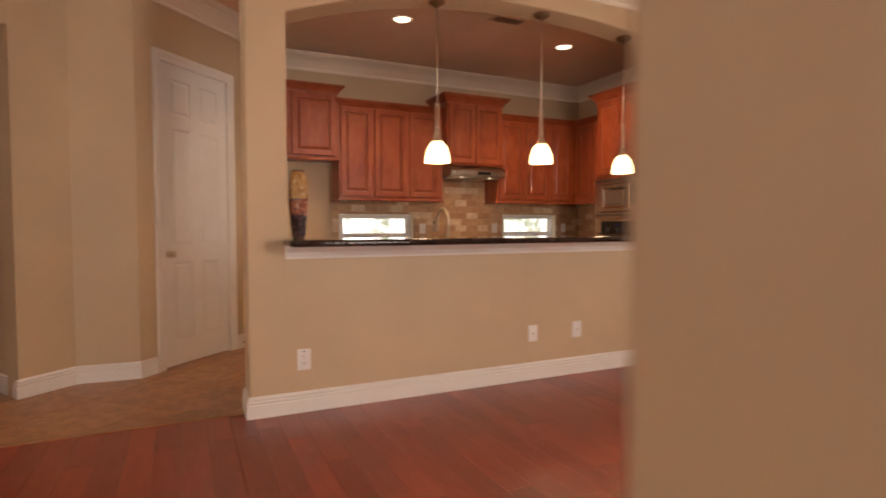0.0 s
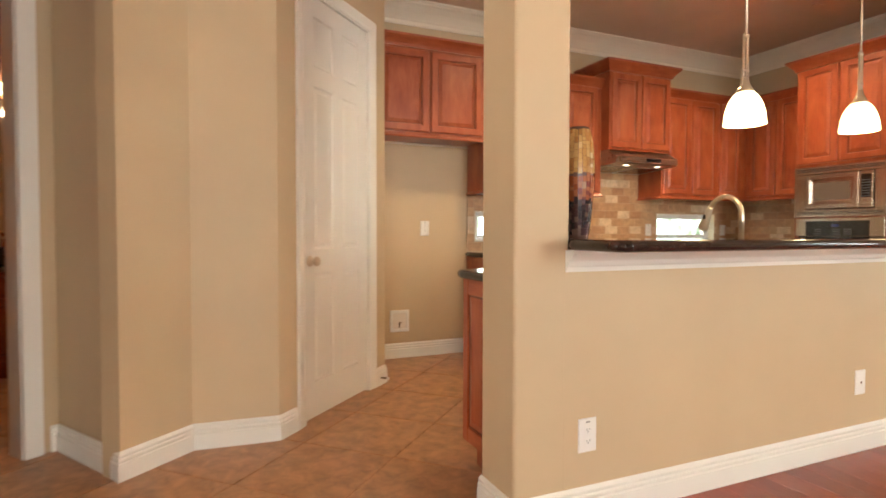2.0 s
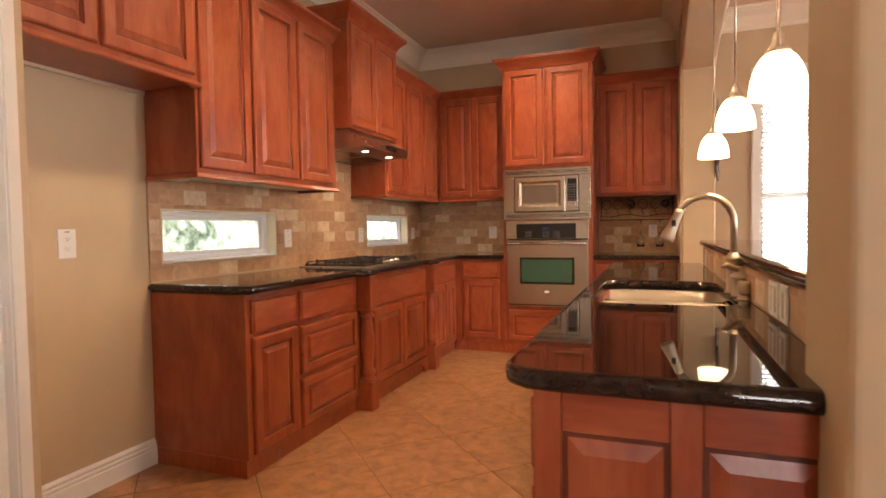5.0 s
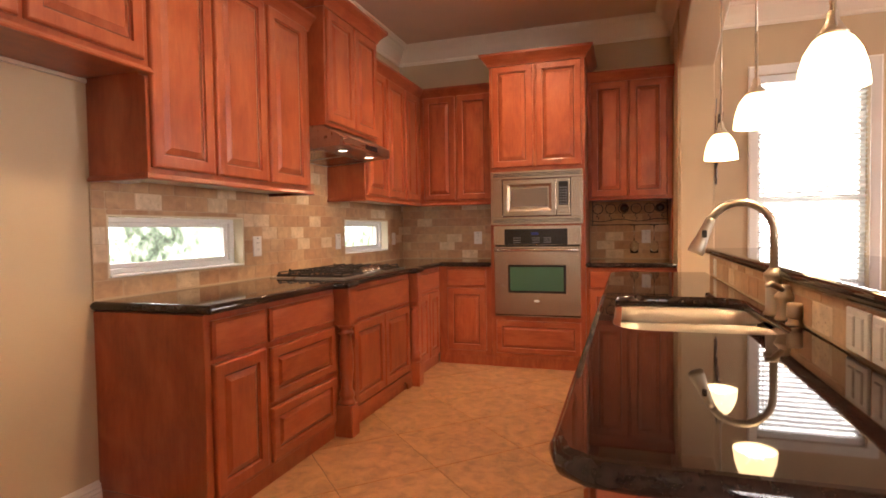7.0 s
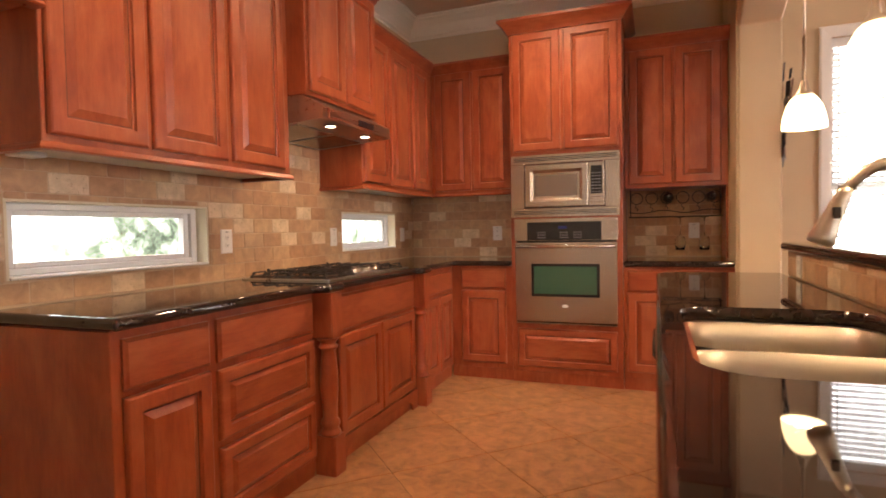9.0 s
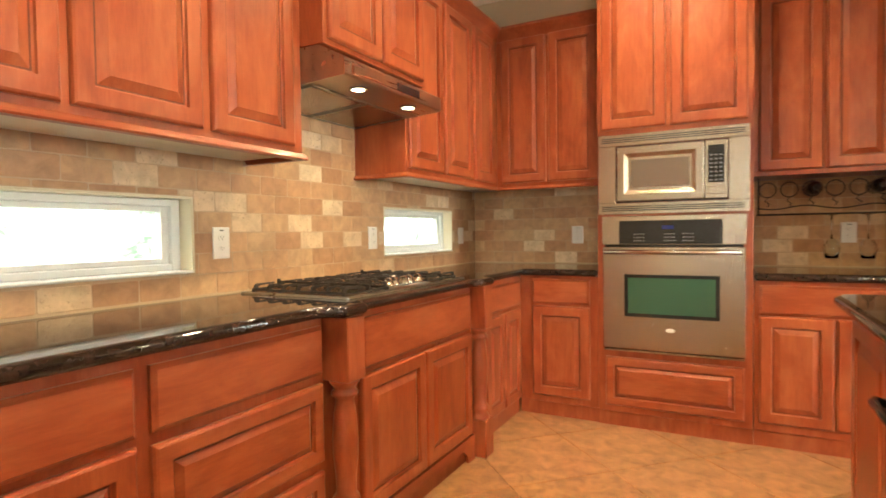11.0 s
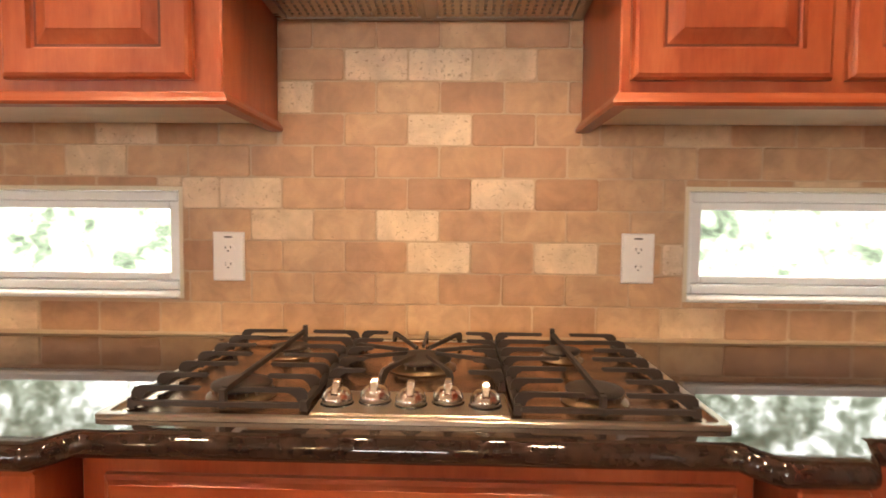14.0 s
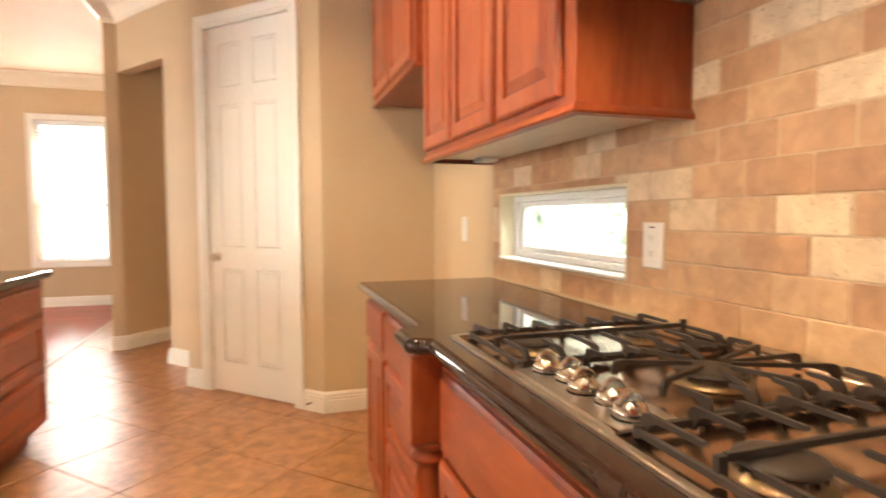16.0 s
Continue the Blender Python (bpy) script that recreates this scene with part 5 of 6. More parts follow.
ch = thing("chandelier", pose(3.45, 2.05, CEIL), "cream and bronze dining chandelier with curved arms", "chandelier")
part("canopy", lathe(bmesh.new(), [(0.065, -0.001), (0.062, -0.015), (0.020, -0.035), (0.008, -0.040)], 20), BRONZE, ch, "", True)
part("column", lathe(bmesh.new(), [(0.006, -0.04), (0.006, -0.20), (0.020, -0.23), (0.030, -0.30), (0.018, -0.36), (0.026, -0.42), (0.034, -0.47), (0.015, -0.52), (0.004, -0.55)], 18), BRONZE, ch, "", True)
for k in range(6):
    a = 2 * math.pi * k / 6
    c, s = math.cos(a), math.sin(a)
    part("arm", tube(bmesh.new(), [(0.02 * c, 0.02 * s, -0.44), (0.10 * c, 0.10 * s, -0.50), (0.20 * c, 0.20 * s, -0.48), (0.27 * c, 0.27 * s, -0.40), (0.29 * c, 0.29 * s, -0.36)], 0.008, 8), BRONZE, ch, "", True)
    part("shade", lathe(bmesh.new(), [(0.030, -0.36), (0.055, -0.33), (0.068, -0.28), (0.085, -0.25)], 18, (0.29 * c, 0.29 * s, 0), cap=False), PORCELAIN, ch, "cream glass shade", True)

# ---- plates on the walls ----


def wall_plate(m, w, h, kind, label, group="wall plates"):
    """An outlet or switch plate; local x along the wall, front towards -y."""
    p = thing("outlet" if kind == "outlet" else "light_switch" if kind != "blank" else "wall_plate", m, label, "outlet" if kind == "outlet" else "switch" if kind != "blank" else "plate", group)
    part("plate", nested(bmesh.new(), -w / 2, w / 2, -h / 2, h / 2, [(0, 0), (0, -0.003), (0.003, -0.006), (0.006, -0.0065)]), PLASTIC, p)
    if kind == "outlet":
        for s in (-1, 1):
            z = s * 0.021
            r = bmesh.new()
            rings(r, [[(0.0165 * math.cos(a) * 1.0, -y, z + 0.0135 * math.sin(a)) for a in [2 * math.pi * k / 14 for k in range(14)]] for y in (0.0064, 0.0085)])
            face = part("receptacle", r, PLASTIC, p)
            # Small dark blocks stand in for the shaded pin holes.
            sl = bmesh.new()
            box(sl, -0.0075, -0.0055, -0.0090, -0.0084, z - 0.002, z + 0.006)
            box(sl, 0.0055, 0.0075, -0.0090, -0.0084, z - 0.001, z + 0.006)
            box(sl, -0.002, 0.002, -0.0090, -0.0084, z - 0.009, z - 0.005)
            part("slots", sl, SLOT, face)
        part("screw", boxed(-0.002, 0.002, -0.0075, -0.0064, -0.002, 0.002), PLASTIC, p)
        part("legend", boxed(-0.010, 0.010, -0.0068, -0.0064, h / 2 - 0.015, h / 2 - 0.011), SLOT, p)
    elif kind == "blank":
        part("jack", boxed(-0.005, 0.005, -0.009, -0.0064, -0.005, 0.005, bevel=0.001), STEEL, p)
    else:
        n = 2 if kind == "double" else 1
        for i in range(n):
            x = (i - (n - 1) / 2) * 0.046
            part("rocker", nested(bmesh.new(), x - 0.016, x + 0.016, -0.033, 0.033, [(0, -0.0064), (0, -0.008), (0.003, -0.0105)]), PLASTIC, p)
    return p


wall_plate(pose(2.767, 6.1285, 1.117), 0.080, 0.124, "outlet", "white duplex outlet on the tiled backsplash", "backsplash outlets")
wall_plate(pose(3.791, 6.1285, 1.122), 0.080, 0.124, "outlet", "white duplex outlet on the tiled backsplash", "backsplash outlets")
wall_plate(pose(4.900, 6.1285, 1.122), 0.080, 0.118, "switch", "white rocker switch on the tiled backsplash")
wall_plate(pose(5.1535, 5.330, 1.118, 0, 0, -90), 0.080, 0.122, "outlet", "white duplex outlet beside the oven cabinet", "backsplash outlets")
wall_plate(pose(5.1535, 3.770, 1.115, 0, 0, -90), 0.075, 0.118, "outlet", "white duplex outlet under the wine rack", "backsplash outlets")
wall_plate(pose(1.234, YN, 1.127), 0.080, 0.128, "outlet", "white outlet in the refrigerator alcove")
wall_plate(pose(0.757, 3.2875, 0.325), 0.082, 0.128, "outlet", "white duplex outlet low on the half wall")
wall_plate(pose(2.442, 3.2875, 0.345), 0.078, 0.122, "blank", "white cable plate low on the half wall")
wall_plate(pose(2.850, 3.2875, 0.345), 0.086, 0.124, "blank", "white cable plate low on the half wall")
wall_plate(pose(4.70, ARCH_S + 0.0155, 1.345), 0.125, 0.122, "double", "white double switch plate beside the arch")
wall_plate(pose(1.235, 3.4745, 0.970, 0, 0, 180), 0.120, 0.095, "double", "white double switch plate on the splash tiles")
wall_plate(pose(1.120, 3.4745, 0.970, 0, 0, 180), 0.075, 0.095, "switch", "white switch plate on the splash tiles")
wall_plate(pose(3.22, 3.4745, 0.970, 0, 0, 180), 0.075, 0.095, "outlet", "white outlet on the splash tiles", "backsplash outlets")

wb = thing("water_supply_box", pose(0.998, YN, 0.322), "white recessed water supply box with a valve", "valve box")
fr = bmesh.new()
for a in ((-0.086, 0.086, 0.068, 0.094), (-0.086, 0.086, -0.094, -0.068), (-0.086, -0.062, -0.068, 0.068), (0.062, 0.086, -0.068, 0.068)):
    box(fr, a[0], a[1], -0.010, -0.001, a[2], a[3], 0.002)
part("frame", fr, PLASTIC, wb)
part("back", boxed(-0.062, 0.062, -0.0025, -0.001, -0.068, 0.068), PORCELAIN, wb)
part("valve", tube(bmesh.new(), [(0.0, -0.006, -0.06), (0.0, -0.006, -0.015), (0.0, -0.024, -0.012)], 0.006, 8), BRONZE, wb, "brass valve", True)
part("lever", boxed(-0.018, 0.018, -0.030, -0.024, -0.016, -0.008, bevel=0.002), BRONZE, wb)

th = thing("thermostat", pose(-1.590, 3.80, 1.495), "white wall thermostat with a small display", "thermostat")
part("case", nested(bmesh.new(), -0.065, 0.065, -0.045, 0.045, [(0, 0), (0, -0.020), (0.008, -0.027)]), PLASTIC, th)
part("display", boxed(-0.045, 0.010, -0.0285, -0.027, -0.010, 0.030), LCD, th, "grey display")
for z in (-0.005, 0.015, 0.032):
    part("button", boxed(0.025, 0.045, -0.0285, -0.027, z - 0.005, z + 0.005, bevel=0.001), LCD, th)

ds_ = thing("door_stop", pose(0.0, 0.0, 0.0), "small bronze spring door stop on the baseboard", "door stop")
q = along(DOOR_E + 0.13)
nrm = Vector((DOOR_DIR.y, -DOOR_DIR.x))
p0, p1, p2 = q + nrm * 0.016, q + nrm * 0.065, q + nrm * 0.080
part("rod", tube(bmesh.new(), [(p0.x, p0.y, 0.055), (p1.x, p1.y, 0.055)], 0.006, 8), BRONZE, ds_, "", True)
part("tip", tube(bmesh.new(), [(p1.x, p1.y, 0.055), (p2.x, p2.y, 0.055)], 0.009, 8), PLASTIC, ds_, "white rubber tip")

# ---- vase, wall art, wine rack ----
vase = thing("mosaic_vase", pose(0.742, 3.330, 1.0675), "tall mosaic vase shading from dark base to gold", "vase")
VP = [(0.036, 0.0), (0.037, 0.02), (0.047, 0.12), (0.055, 0.22), (0.056, 0.28), (0.049, 0.36), (0.037, 0.415), (0.035, 0.42), (0.031, 0.415)]
part("body", lathe(bmesh.new(), VP, 24), MOSAIC_DARK, vase, "", True)


def vase_r(z):
    for (r0, z0), (r1, z1) in zip(VP[1:], VP[2:]):
        if z0 <= z <= z1:
            return r0 + (r1 - r0) * (z - z0) / (z1 - z0)
    return VP[0][0]


rng = random.Random(5)
for name, za, zb, material in (("dark_mosaic", 0.012, 0.14, MOSAIC_DARK), ("red_mosaic", 0.14, 0.24, MOSAIC_RED), ("gold_mosaic", 0.24, 0.41, MOSAIC_GOLD)):
    bm = bmesh.new()
    n = 22
    for i in range(n):
        z = za + rng.random() * 0.008
        while z < zb - 0.008:
            h = 0.012 + rng.random() * 0.020
            top = min(z + h, 0.412)
            a0, a1 = 2 * math.pi * (i + 0.06) / n, 2 * math.pi * (i + 0.94) / n
            out = 0.0025 + rng.random() * 0.001
            lo, hi = vase_r(z) + out, vase_r(top) + out
            quad = [(lo, a0, z), (lo, a1, z), (hi, a1, top - 0.001), (hi, a0, top - 0.001)]
            rings(bm, [[((r - k) * math.cos(a), (r - k) * math.sin(a), zz) for r, a, zz in quad] for k in (0.003, 0.0)])
            z = top
    g = part(name, bm, material, vase)
    g["kind"] = "stuff"

RUST = plain("rust_patina", (0.20, 0.09, 0.045), 0.5)
PEWTER = plain("pewter_patina", (0.19, 0.17, 0.15), 0.5, 0.6)
art = thing("wall_sculpture", pose(4.69, ARCH_S + 0.016, 1.825), "wavy wall sculpture of patinated metal plates", "wall art")
rng = random.Random(9)
cols = 6
for i in range(cols):
    z = -0.27 + 0.03 * math.sin(i * 1.3)
    while z < 0.25:
        h = 0.05 + rng.random() * 0.07
        x = -0.19 + 0.064 * i + 0.018 * math.sin(z * 9)
        y = -0.022 - 0.020 * math.sin(z * 10 + i) - 0.008 * rng.random()
        bm = boxed(-0.030, 0.030, -0.003, 0.003, 0, h - 0.004, bevel=0.001)
        turned(bm, pose(x, y, z, rng.uniform(-8, 8), rng.uniform(-6, 6), rng.uniform(-12, 12)))
        part("metal_plate", bm, [RUST, PEWTER, BRONZE, IRON, PEWTER][rng.randrange(5)], art)
        z += h
for x in (-0.12, 0.10):
    part("back_rod", tube(bmesh.new(), [(x, -0.006, -0.24), (x, -0.006, 0.24)], 0.006, 8), IRON, art)

rack = thing("wine_rack", pose(4.99, 3.915, 0), "black iron wine and stemware rack under the cabinet", "wine rack")


def ring_path(y, z, r, n=18):
    return [(0.0, y + r * math.sin(2 * math.pi * k / n), z + r * math.cos(2 * math.pi * k / n)) for k in range(n + 1)]


for k in range(6):
    y = -0.275 + 0.108 * k
    part("bottle_ring", tube(bmesh.new(), ring_path(y, 1.365, 0.043), 0.0035, 6), IRON, rack, "", True)
    part("scroll", tube(bmesh.new(), [(0, y, 1.322), (0, y + 0.012, 1.300), (0, y - 0.010, 1.285), (0, y, 1.268)], 0.0035, 6), IRON, rack, "", True)
wave = [(0.0, -0.32 + 0.64 * k / 40, 1.262 + 0.010 * math.sin(k / 40 * 4 * math.pi)) for k in range(41)]
part("wavy_rail", tube(bmesh.new(), wave, 0.004, 6), IRON, rack, "", True)
for x in (-0.08, 0.06):
    part("rail", tube(bmesh.new(), [(x, -0.32, 1.222), (x, 0.32, 1.222)], 0.004, 6), IRON, rack, "", True)
for k in range(9):
    y = -0.30 + 0.075 * k
    part("cross_bar", tube(bmesh.new(), [(-0.08, y, 1.222), (0.06, y, 1.222)], 0.003, 6), IRON, rack, "", True)
for y in (-0.31, 0.31):
    part("side_rod", tube(bmesh.new(), [(0.0, y, 1.222), (0.0, y, 1.435)], 0.004, 6), IRON, rack, "", True)
    part("bracket", tube(bmesh.new(), [(-0.08, y, 1.222), (0.06, y, 1.222)], 0.004, 6), IRON, rack, "", True)
for y in (-0.06, 0.23):
    b = thing("wine_bottle", pose(4.99, 3.915 - y - 0.02, 1.365, 0, 90, 0), "dark wine bottle lying in the iron rack", "bottle", "wine bottles")
    part("glass", lathe(bmesh.new(), [(0.030, 0.13), (0.037, 0.12), (0.037, -0.05), (0.030, -0.075), (0.015, -0.10), (0.014, -0.165), (0.012, -0.167)], 18), BLACK, b, "", True)
    part("foil", lathe(bmesh.new(), [(0.0155, -0.118), (0.0155, -0.168), (0.006, -0.170)], 14), IRON, b, "", True)
for y in (3.875, 3.712):
    g = thing("wine_glass", pose(4.96, y, 0), "clear stem glass hanging upside down from the rack", "wine glass", "hanging wine glasses")
    part("foot", lathe(bmesh.new(), [(0.034, 1.2185), (0.034, 1.2155), (0.008, 1.211), (0.004, 1.205)], 18), GLASS, g, "", True)
    part("stem", tube(bmesh.new(), [(0, 0, 1.206), (0, 0, 1.085)], 0.0035, 8), GLASS, g, "", True)
    part("bowl", lathe(bmesh.new(), [(0.003, 1.086), (0.022, 1.076), (0.036, 1.050), (0.038, 1.020), (0.031, 0.975), (0.0295, 0.975), (0.0365, 1.020), (0.0345, 1.049), (0.020, 1.073)], 20, cap=False), GLASS, g, "", True)

# ---- bathroom ----
vn = cabinet("vanity", pose(-2.62, 6.64, 0), 1.50, 0.60, 0, 0.79, [("drawer", 0.05, 0.36, 0.62, 0.76), ("drawer", 0.40, 0.90, 0.62, 0.76), ("door", 0.05, 0.52, 0.12, 0.60), ("door", 0.54, 1.00, 0.12, 0.60), ("door", 1.02, 1.46, 0.12, 0.60)], "dark cherry bathroom vanity", toe=0.10)
tagged(link("bathroom_countertop", slab(bmesh.new(), [(-1.10, 6.60), (-1.10, 7.248), (-2.66, 7.248), (-2.66, 6.60)], 0.792, 0.828), GRANITE), "black granite vanity top", "countertop")
vs = thing("vessel_basin", pose(-2.10, 6.86, 0.8285), "square black vessel basin on the vanity", "basin")
bm = bmesh.new()
rings(bm, [[(x, y, z) for x, y in round_rect(-0.23 + d, 0.23 - d, -0.17 + d, 0.17 - d, 0.03, 3)] for d, z in ((0.02, 0), (0.0, 0.02), (0.0, 0.14), (0.02, 0.14), (0.04, 0.04))])
part("bowl", bm, BLACK, vs)
tp = thing("basin_tap", pose(-2.05, 7.10, 0.8285), "small nickel basin tap", "tap")
part("spout", tube(bmesh.new(), [(0, 0, 0), (0, 0, 0.20), (0, -0.03, 0.235), (0, -0.10, 0.235), (0, -0.12, 0.215)], 0.012, 10), NICKEL, tp, "", True)
part("lever", tube(bmesh.new(), [(0.0, 0.0, 0.20), (0.05, 0.0, 0.235)], 0.006, 8), NICKEL, tp, "", True)
jar = thing("glass_jar", pose(-2.42, 6.75, 0.8285), "clear glass jar of white swabs", "jar")
part("jar", lathe(bmesh.new(), [(0.050, 0), (0.052, 0.01), (0.055, 0.15), (0.052, 0.15), (0.048, 0.012)], 20), GLASS, jar, "", True)
for k in range(6):
    a = k * 1.05
    part("swab", tube(bmesh.new(), [(0.02 * math.cos(a), 0.02 * math.sin(a), 0.014), (0.04 * math.cos(a), 0.04 * math.sin(a), 0.195)], 0.005, 6), PORCELAIN, jar)
orch = thing("dried_stems", pose(-2.45, 7.05, 0.8285), "dried stems with tiny white buds", "plant")
part("vase", lathe(bmesh.new(), [(0.035, 0), (0.045, 0.06), (0.025, 0.14), (0.022, 0.16)], 16), IRON, orch, "", True)
rng = random.Random(3)
for k in range(3):
    top = Vector((rng.uniform(-0.22, 0.12), rng.uniform(-0.05, 0.02), 0.75 + 0.1 * k))
    pts = [Vector((0, 0, 0.1)).lerp(top, u / 5) + Vector((0.03 * math.sin(u), 0, 0)) for u in range(6)]
    part("stem", tube(bmesh.new(), pts, 0.003, 5), BRONZE, orch)
    bm = bmesh.new()
    for j in range(14):
        c = top + Vector((rng.uniform(-0.09, 0.07), rng.uniform(-0.04, 0.04), rng.uniform(-0.20, 0.04)))
        lathe(bm, [(0.002, -0.006), (0.007, 0), (0.002, 0.006)], 6, c)
    b = part("buds", bm, PORCELAIN, orch, "tiny white buds")
    b["kind"] = "stuff"
mr = thing("bathroom_mirror", pose(-2.49, 7.249, 1.08), "tall plain wall mirror over the vanity", "mirror")
part("glass", boxed(0, 1.25, -0.008, -0.001, 0, 1.10, bevel=0.001), MIRROR, mr)
pf = thing("picture_frame", pose(-3.08, 7.249, 1.58), "dark framed sepia print on the bathroom wall", "picture")
fr = bmesh.new()
for a in ((0, 0.40, 0, 0.03), (0, 0.40, 0.33, 0.36), (0, 0.03, 0.03, 0.33), (0.37, 0.40, 0.03, 0.33)):
    box(fr, a[0], a[1], -0.022, -0.001, a[2], a[3], 0.003)
part("frame", fr, IRON, pf)
part("mat", boxed(0.03, 0.37, -0.008, -0.001, 0.03, 0.33), PAPER, pf)
part("print", boxed(0.12, 0.28, -0.0095, -0.008, 0.09, 0.26), PICTURE, pf)
vl = thing("vanity_light", pose(-2.20, 7.249, 2.33), "bronze vanity light with lit bell shades", "wall lamp")
part("back_plate", turned(lathe(bmesh.new(), [(0.055, 0.001), (0.052, 0.014), (0.02, 0.022)], 20), pose(0.22, 0, 0.03, 90)), BRONZE, vl, "", True)
part("bar", tube(bmesh.new(), [(-0.12, -0.10, 0.0), (0.56, -0.10, 0.0)], 0.009, 8), BRONZE, vl, "", True)
part("arm", tube(bmesh.new(), [(0.22, -0.01, 0.03), (0.22, -0.06, 0.06), (0.22, -0.10, 0.0)], 0.009, 8), BRONZE, vl, "", True)
for x in (0.0, 0.22, 0.44):
    part("loop", tube(bmesh.new(), [(x, -0.10, 0), (x, -0.10, 0.06), (x, -0.12, 0.09), (x, -0.15, 0.06), (x, -0.15, -0.02)], 0.007, 8), BRONZE, vl, "", True)
    part("shade", lathe(bmesh.new(), [(0.022, -0.02), (0.040, -0.045), (0.058, -0.09), (0.088, -0.135), (0.086, -0.137), (0.054, -0.088), (0.034, -0.045), (0.020, -0.024)], 20, (x, -0.15, 0), cap=False), SHADE, vl, "glowing bell shade", True)
tl = thing("toilet", pose(-3.10, 6.95, 0), "white porcelain toilet beside the vanity", "toilet")
part("tank", boxed(-0.20, 0.20, 0.10, 0.28, 0.38, 0.74, bevel=0.02, segs=2), PORCELAIN, tl)
part("tank_lid", boxed(-0.215, 0.215, 0.085, 0.29, 0.742, 0.775, bevel=0.010, segs=2), PORCELAIN, tl)
part("bowl", turned(lathe(bmesh.new(), [(0.11, 0), (0.10, 0.12), (0.17, 0.32), (0.19, 0.385)], 24), Matrix.Diagonal((1, 1.25, 1, 1)) @ pose(0, -0.12, 0)), PORCELAIN, tl, "", True)
part("seat", turned(lathe(bmesh.new(), [(0.195, 0.387), (0.20, 0.395), (0.19, 0.41)], 24), Matrix.Diagonal((1, 1.25, 1, 1)) @ pose(0, -0.12, 0)), PORCELAIN, tl, "", True)

# ---- stone tiles, one by one ----


def cut(rect, hole):
    """What is left of a rectangle outside a hole."""
    x0, x1, z0, z1 = rect
    a, b, c, d = hole
    if b <= x0 or a >= x1 or d <= z0 or c >= z1:
        return [rect]
    out = []
    if a > x0:
        out.append((x0, a, z0, z1))
    if b < x1:
        out.append((b, x1, z0, z1))
    m0, m1 = max(x0, a), min(x1, b)
    if c > z0:
        out.append((m0, m1, z0, c))
    if d < z1:
        out.append((m0, m1, d, z1))
    return out


TILE_MESH = {}


def tile_mesh(w, h, variant):
    """A tumbled tile: worn corners, a soft edge; local x along the wall, front towards -y."""
    key = (round(w, 3), round(h, 3), variant)
    if key not in TILE_MESH:
        r = random.Random(int(w * 7919 + h * 104729) + variant)
        c = min(0.0045, w * 0.2, h * 0.2)
        bm = bmesh.new()
        loops = []
        jit = [r.uniform(-0.0009, 0.0009) for _ in range(16)]
        for d, y in ((0.0014, 0.0), (0.0013, -0.0070), (0.0034, -0.0088)):
            pts = [(d + c, d), (w - d - c, d), (w - d, d + c), (w - d, h - d - c), (w - d - c, h - d), (d + c, h - d), (d, h - d - c), (d, d + c)]
            loops.append([(x + jit[i], y, z + jit[i + 8]) for i, (x, z) in enumerate(pts)])
        rings(bm, loops)
        bmesh.ops.recalc_face_normals(bm, faces=bm.faces)
        me = bpy.data.meshes.new("tile")
        bm.to_mesh(me)
        bm.free()
        me.materials.append(TRAVERTINE)
        TILE_MESH[key] = me
    return TILE_MESH[key]


def tiled(owner, m, areas, holes, x_start, z_start):
    """Running-bond courses over areas of a wall, less the holes."""
    PX, PZ = 0.1582, 0.0794
    rng = random.Random(len(areas) * 31 + int(x_start * 100))
    x0, x1 = min(a[0] for a in areas), max(a[1] for a in areas)
    z0, z1 = min(a[2] for a in areas), max(a[3] for a in areas)
    j = math.floor((z0 - z_start) / PZ)
    while z_start + j * PZ < z1:
        off = 0.5 * PX if j % 2 else 0.0
        i = math.floor((x0 - x_start - off) / PX)
        while x_start + off + i * PX < x1:
            a = x_start + off + i * PX
            full = (a, a + PX, z_start + j * PZ, z_start + (j + 1) * PZ)
            for ar in areas:
                r = (max(full[0], ar[0]), min(full[1], ar[1]), max(full[2], ar[2]), min(full[3], ar[3]))
                if r[1] - r[0] < 0.012 or r[3] - r[2] < 0.012:
                    continue
                left = [r]
                for h in holes:
                    left = [q for p in left for q in cut(p, h)]
                for q in left:
                    w, h = q[1] - q[0], q[3] - q[2]
                    if w > 0.012 and h > 0.012:
                        t = new("tile", tile_mesh(w, h, rng.randrange(5)))
                        t.parent = owner
                        t.matrix_local = m @ pose(q[0], rng.uniform(-0.0008, 0.0008), q[2])
            i += 1
        j += 1


def backsplash(name, bm, label):
    return structure(name, bm, GROUT, label)


bs = bmesh.new()
for a in ((1.646, WIN1[0], 0.915, 1.453), (WIN1[0], WIN1[1], 0.915, WIN1[2]), (WIN1[0], WIN1[1], WIN1[3], 1.453), (WIN1[1], 2.893, 0.915, 1.453), (2.893, 3.647, 0.915, 1.860), (3.647, WIN2[0], 0.915, 1.453), (WIN2[0], WIN2[1], 0.915, WIN2[2]), (WIN2[0], WIN2[1], WIN2[3], 1.453), (WIN2[1], XE - 0.001, 0.915, 1.453)):
    box(bs, a[0], a[1], 6.1300, YN - 0.0005, a[2], a[3])
north = backsplash("backsplash_north", bs, "tumbled travertine backsplash in running bond")
tiled(north, pose(0, 6.1375, 0), [(1.647, 5.156, 0.916, 1.3964), (1.647, 2.8925, 1.3964, 1.453), (2.8925, 3.6475, 1.3964, 1.702), (3.6475, 5.156, 1.3964, 1.453)], [WIN1, WIN2], 2.902, 0.9200)
bs = bmesh.new()
box(bs, XE - 0.0100, XE - 0.0005, 5.062, 6.134, 0.915, 1.453)
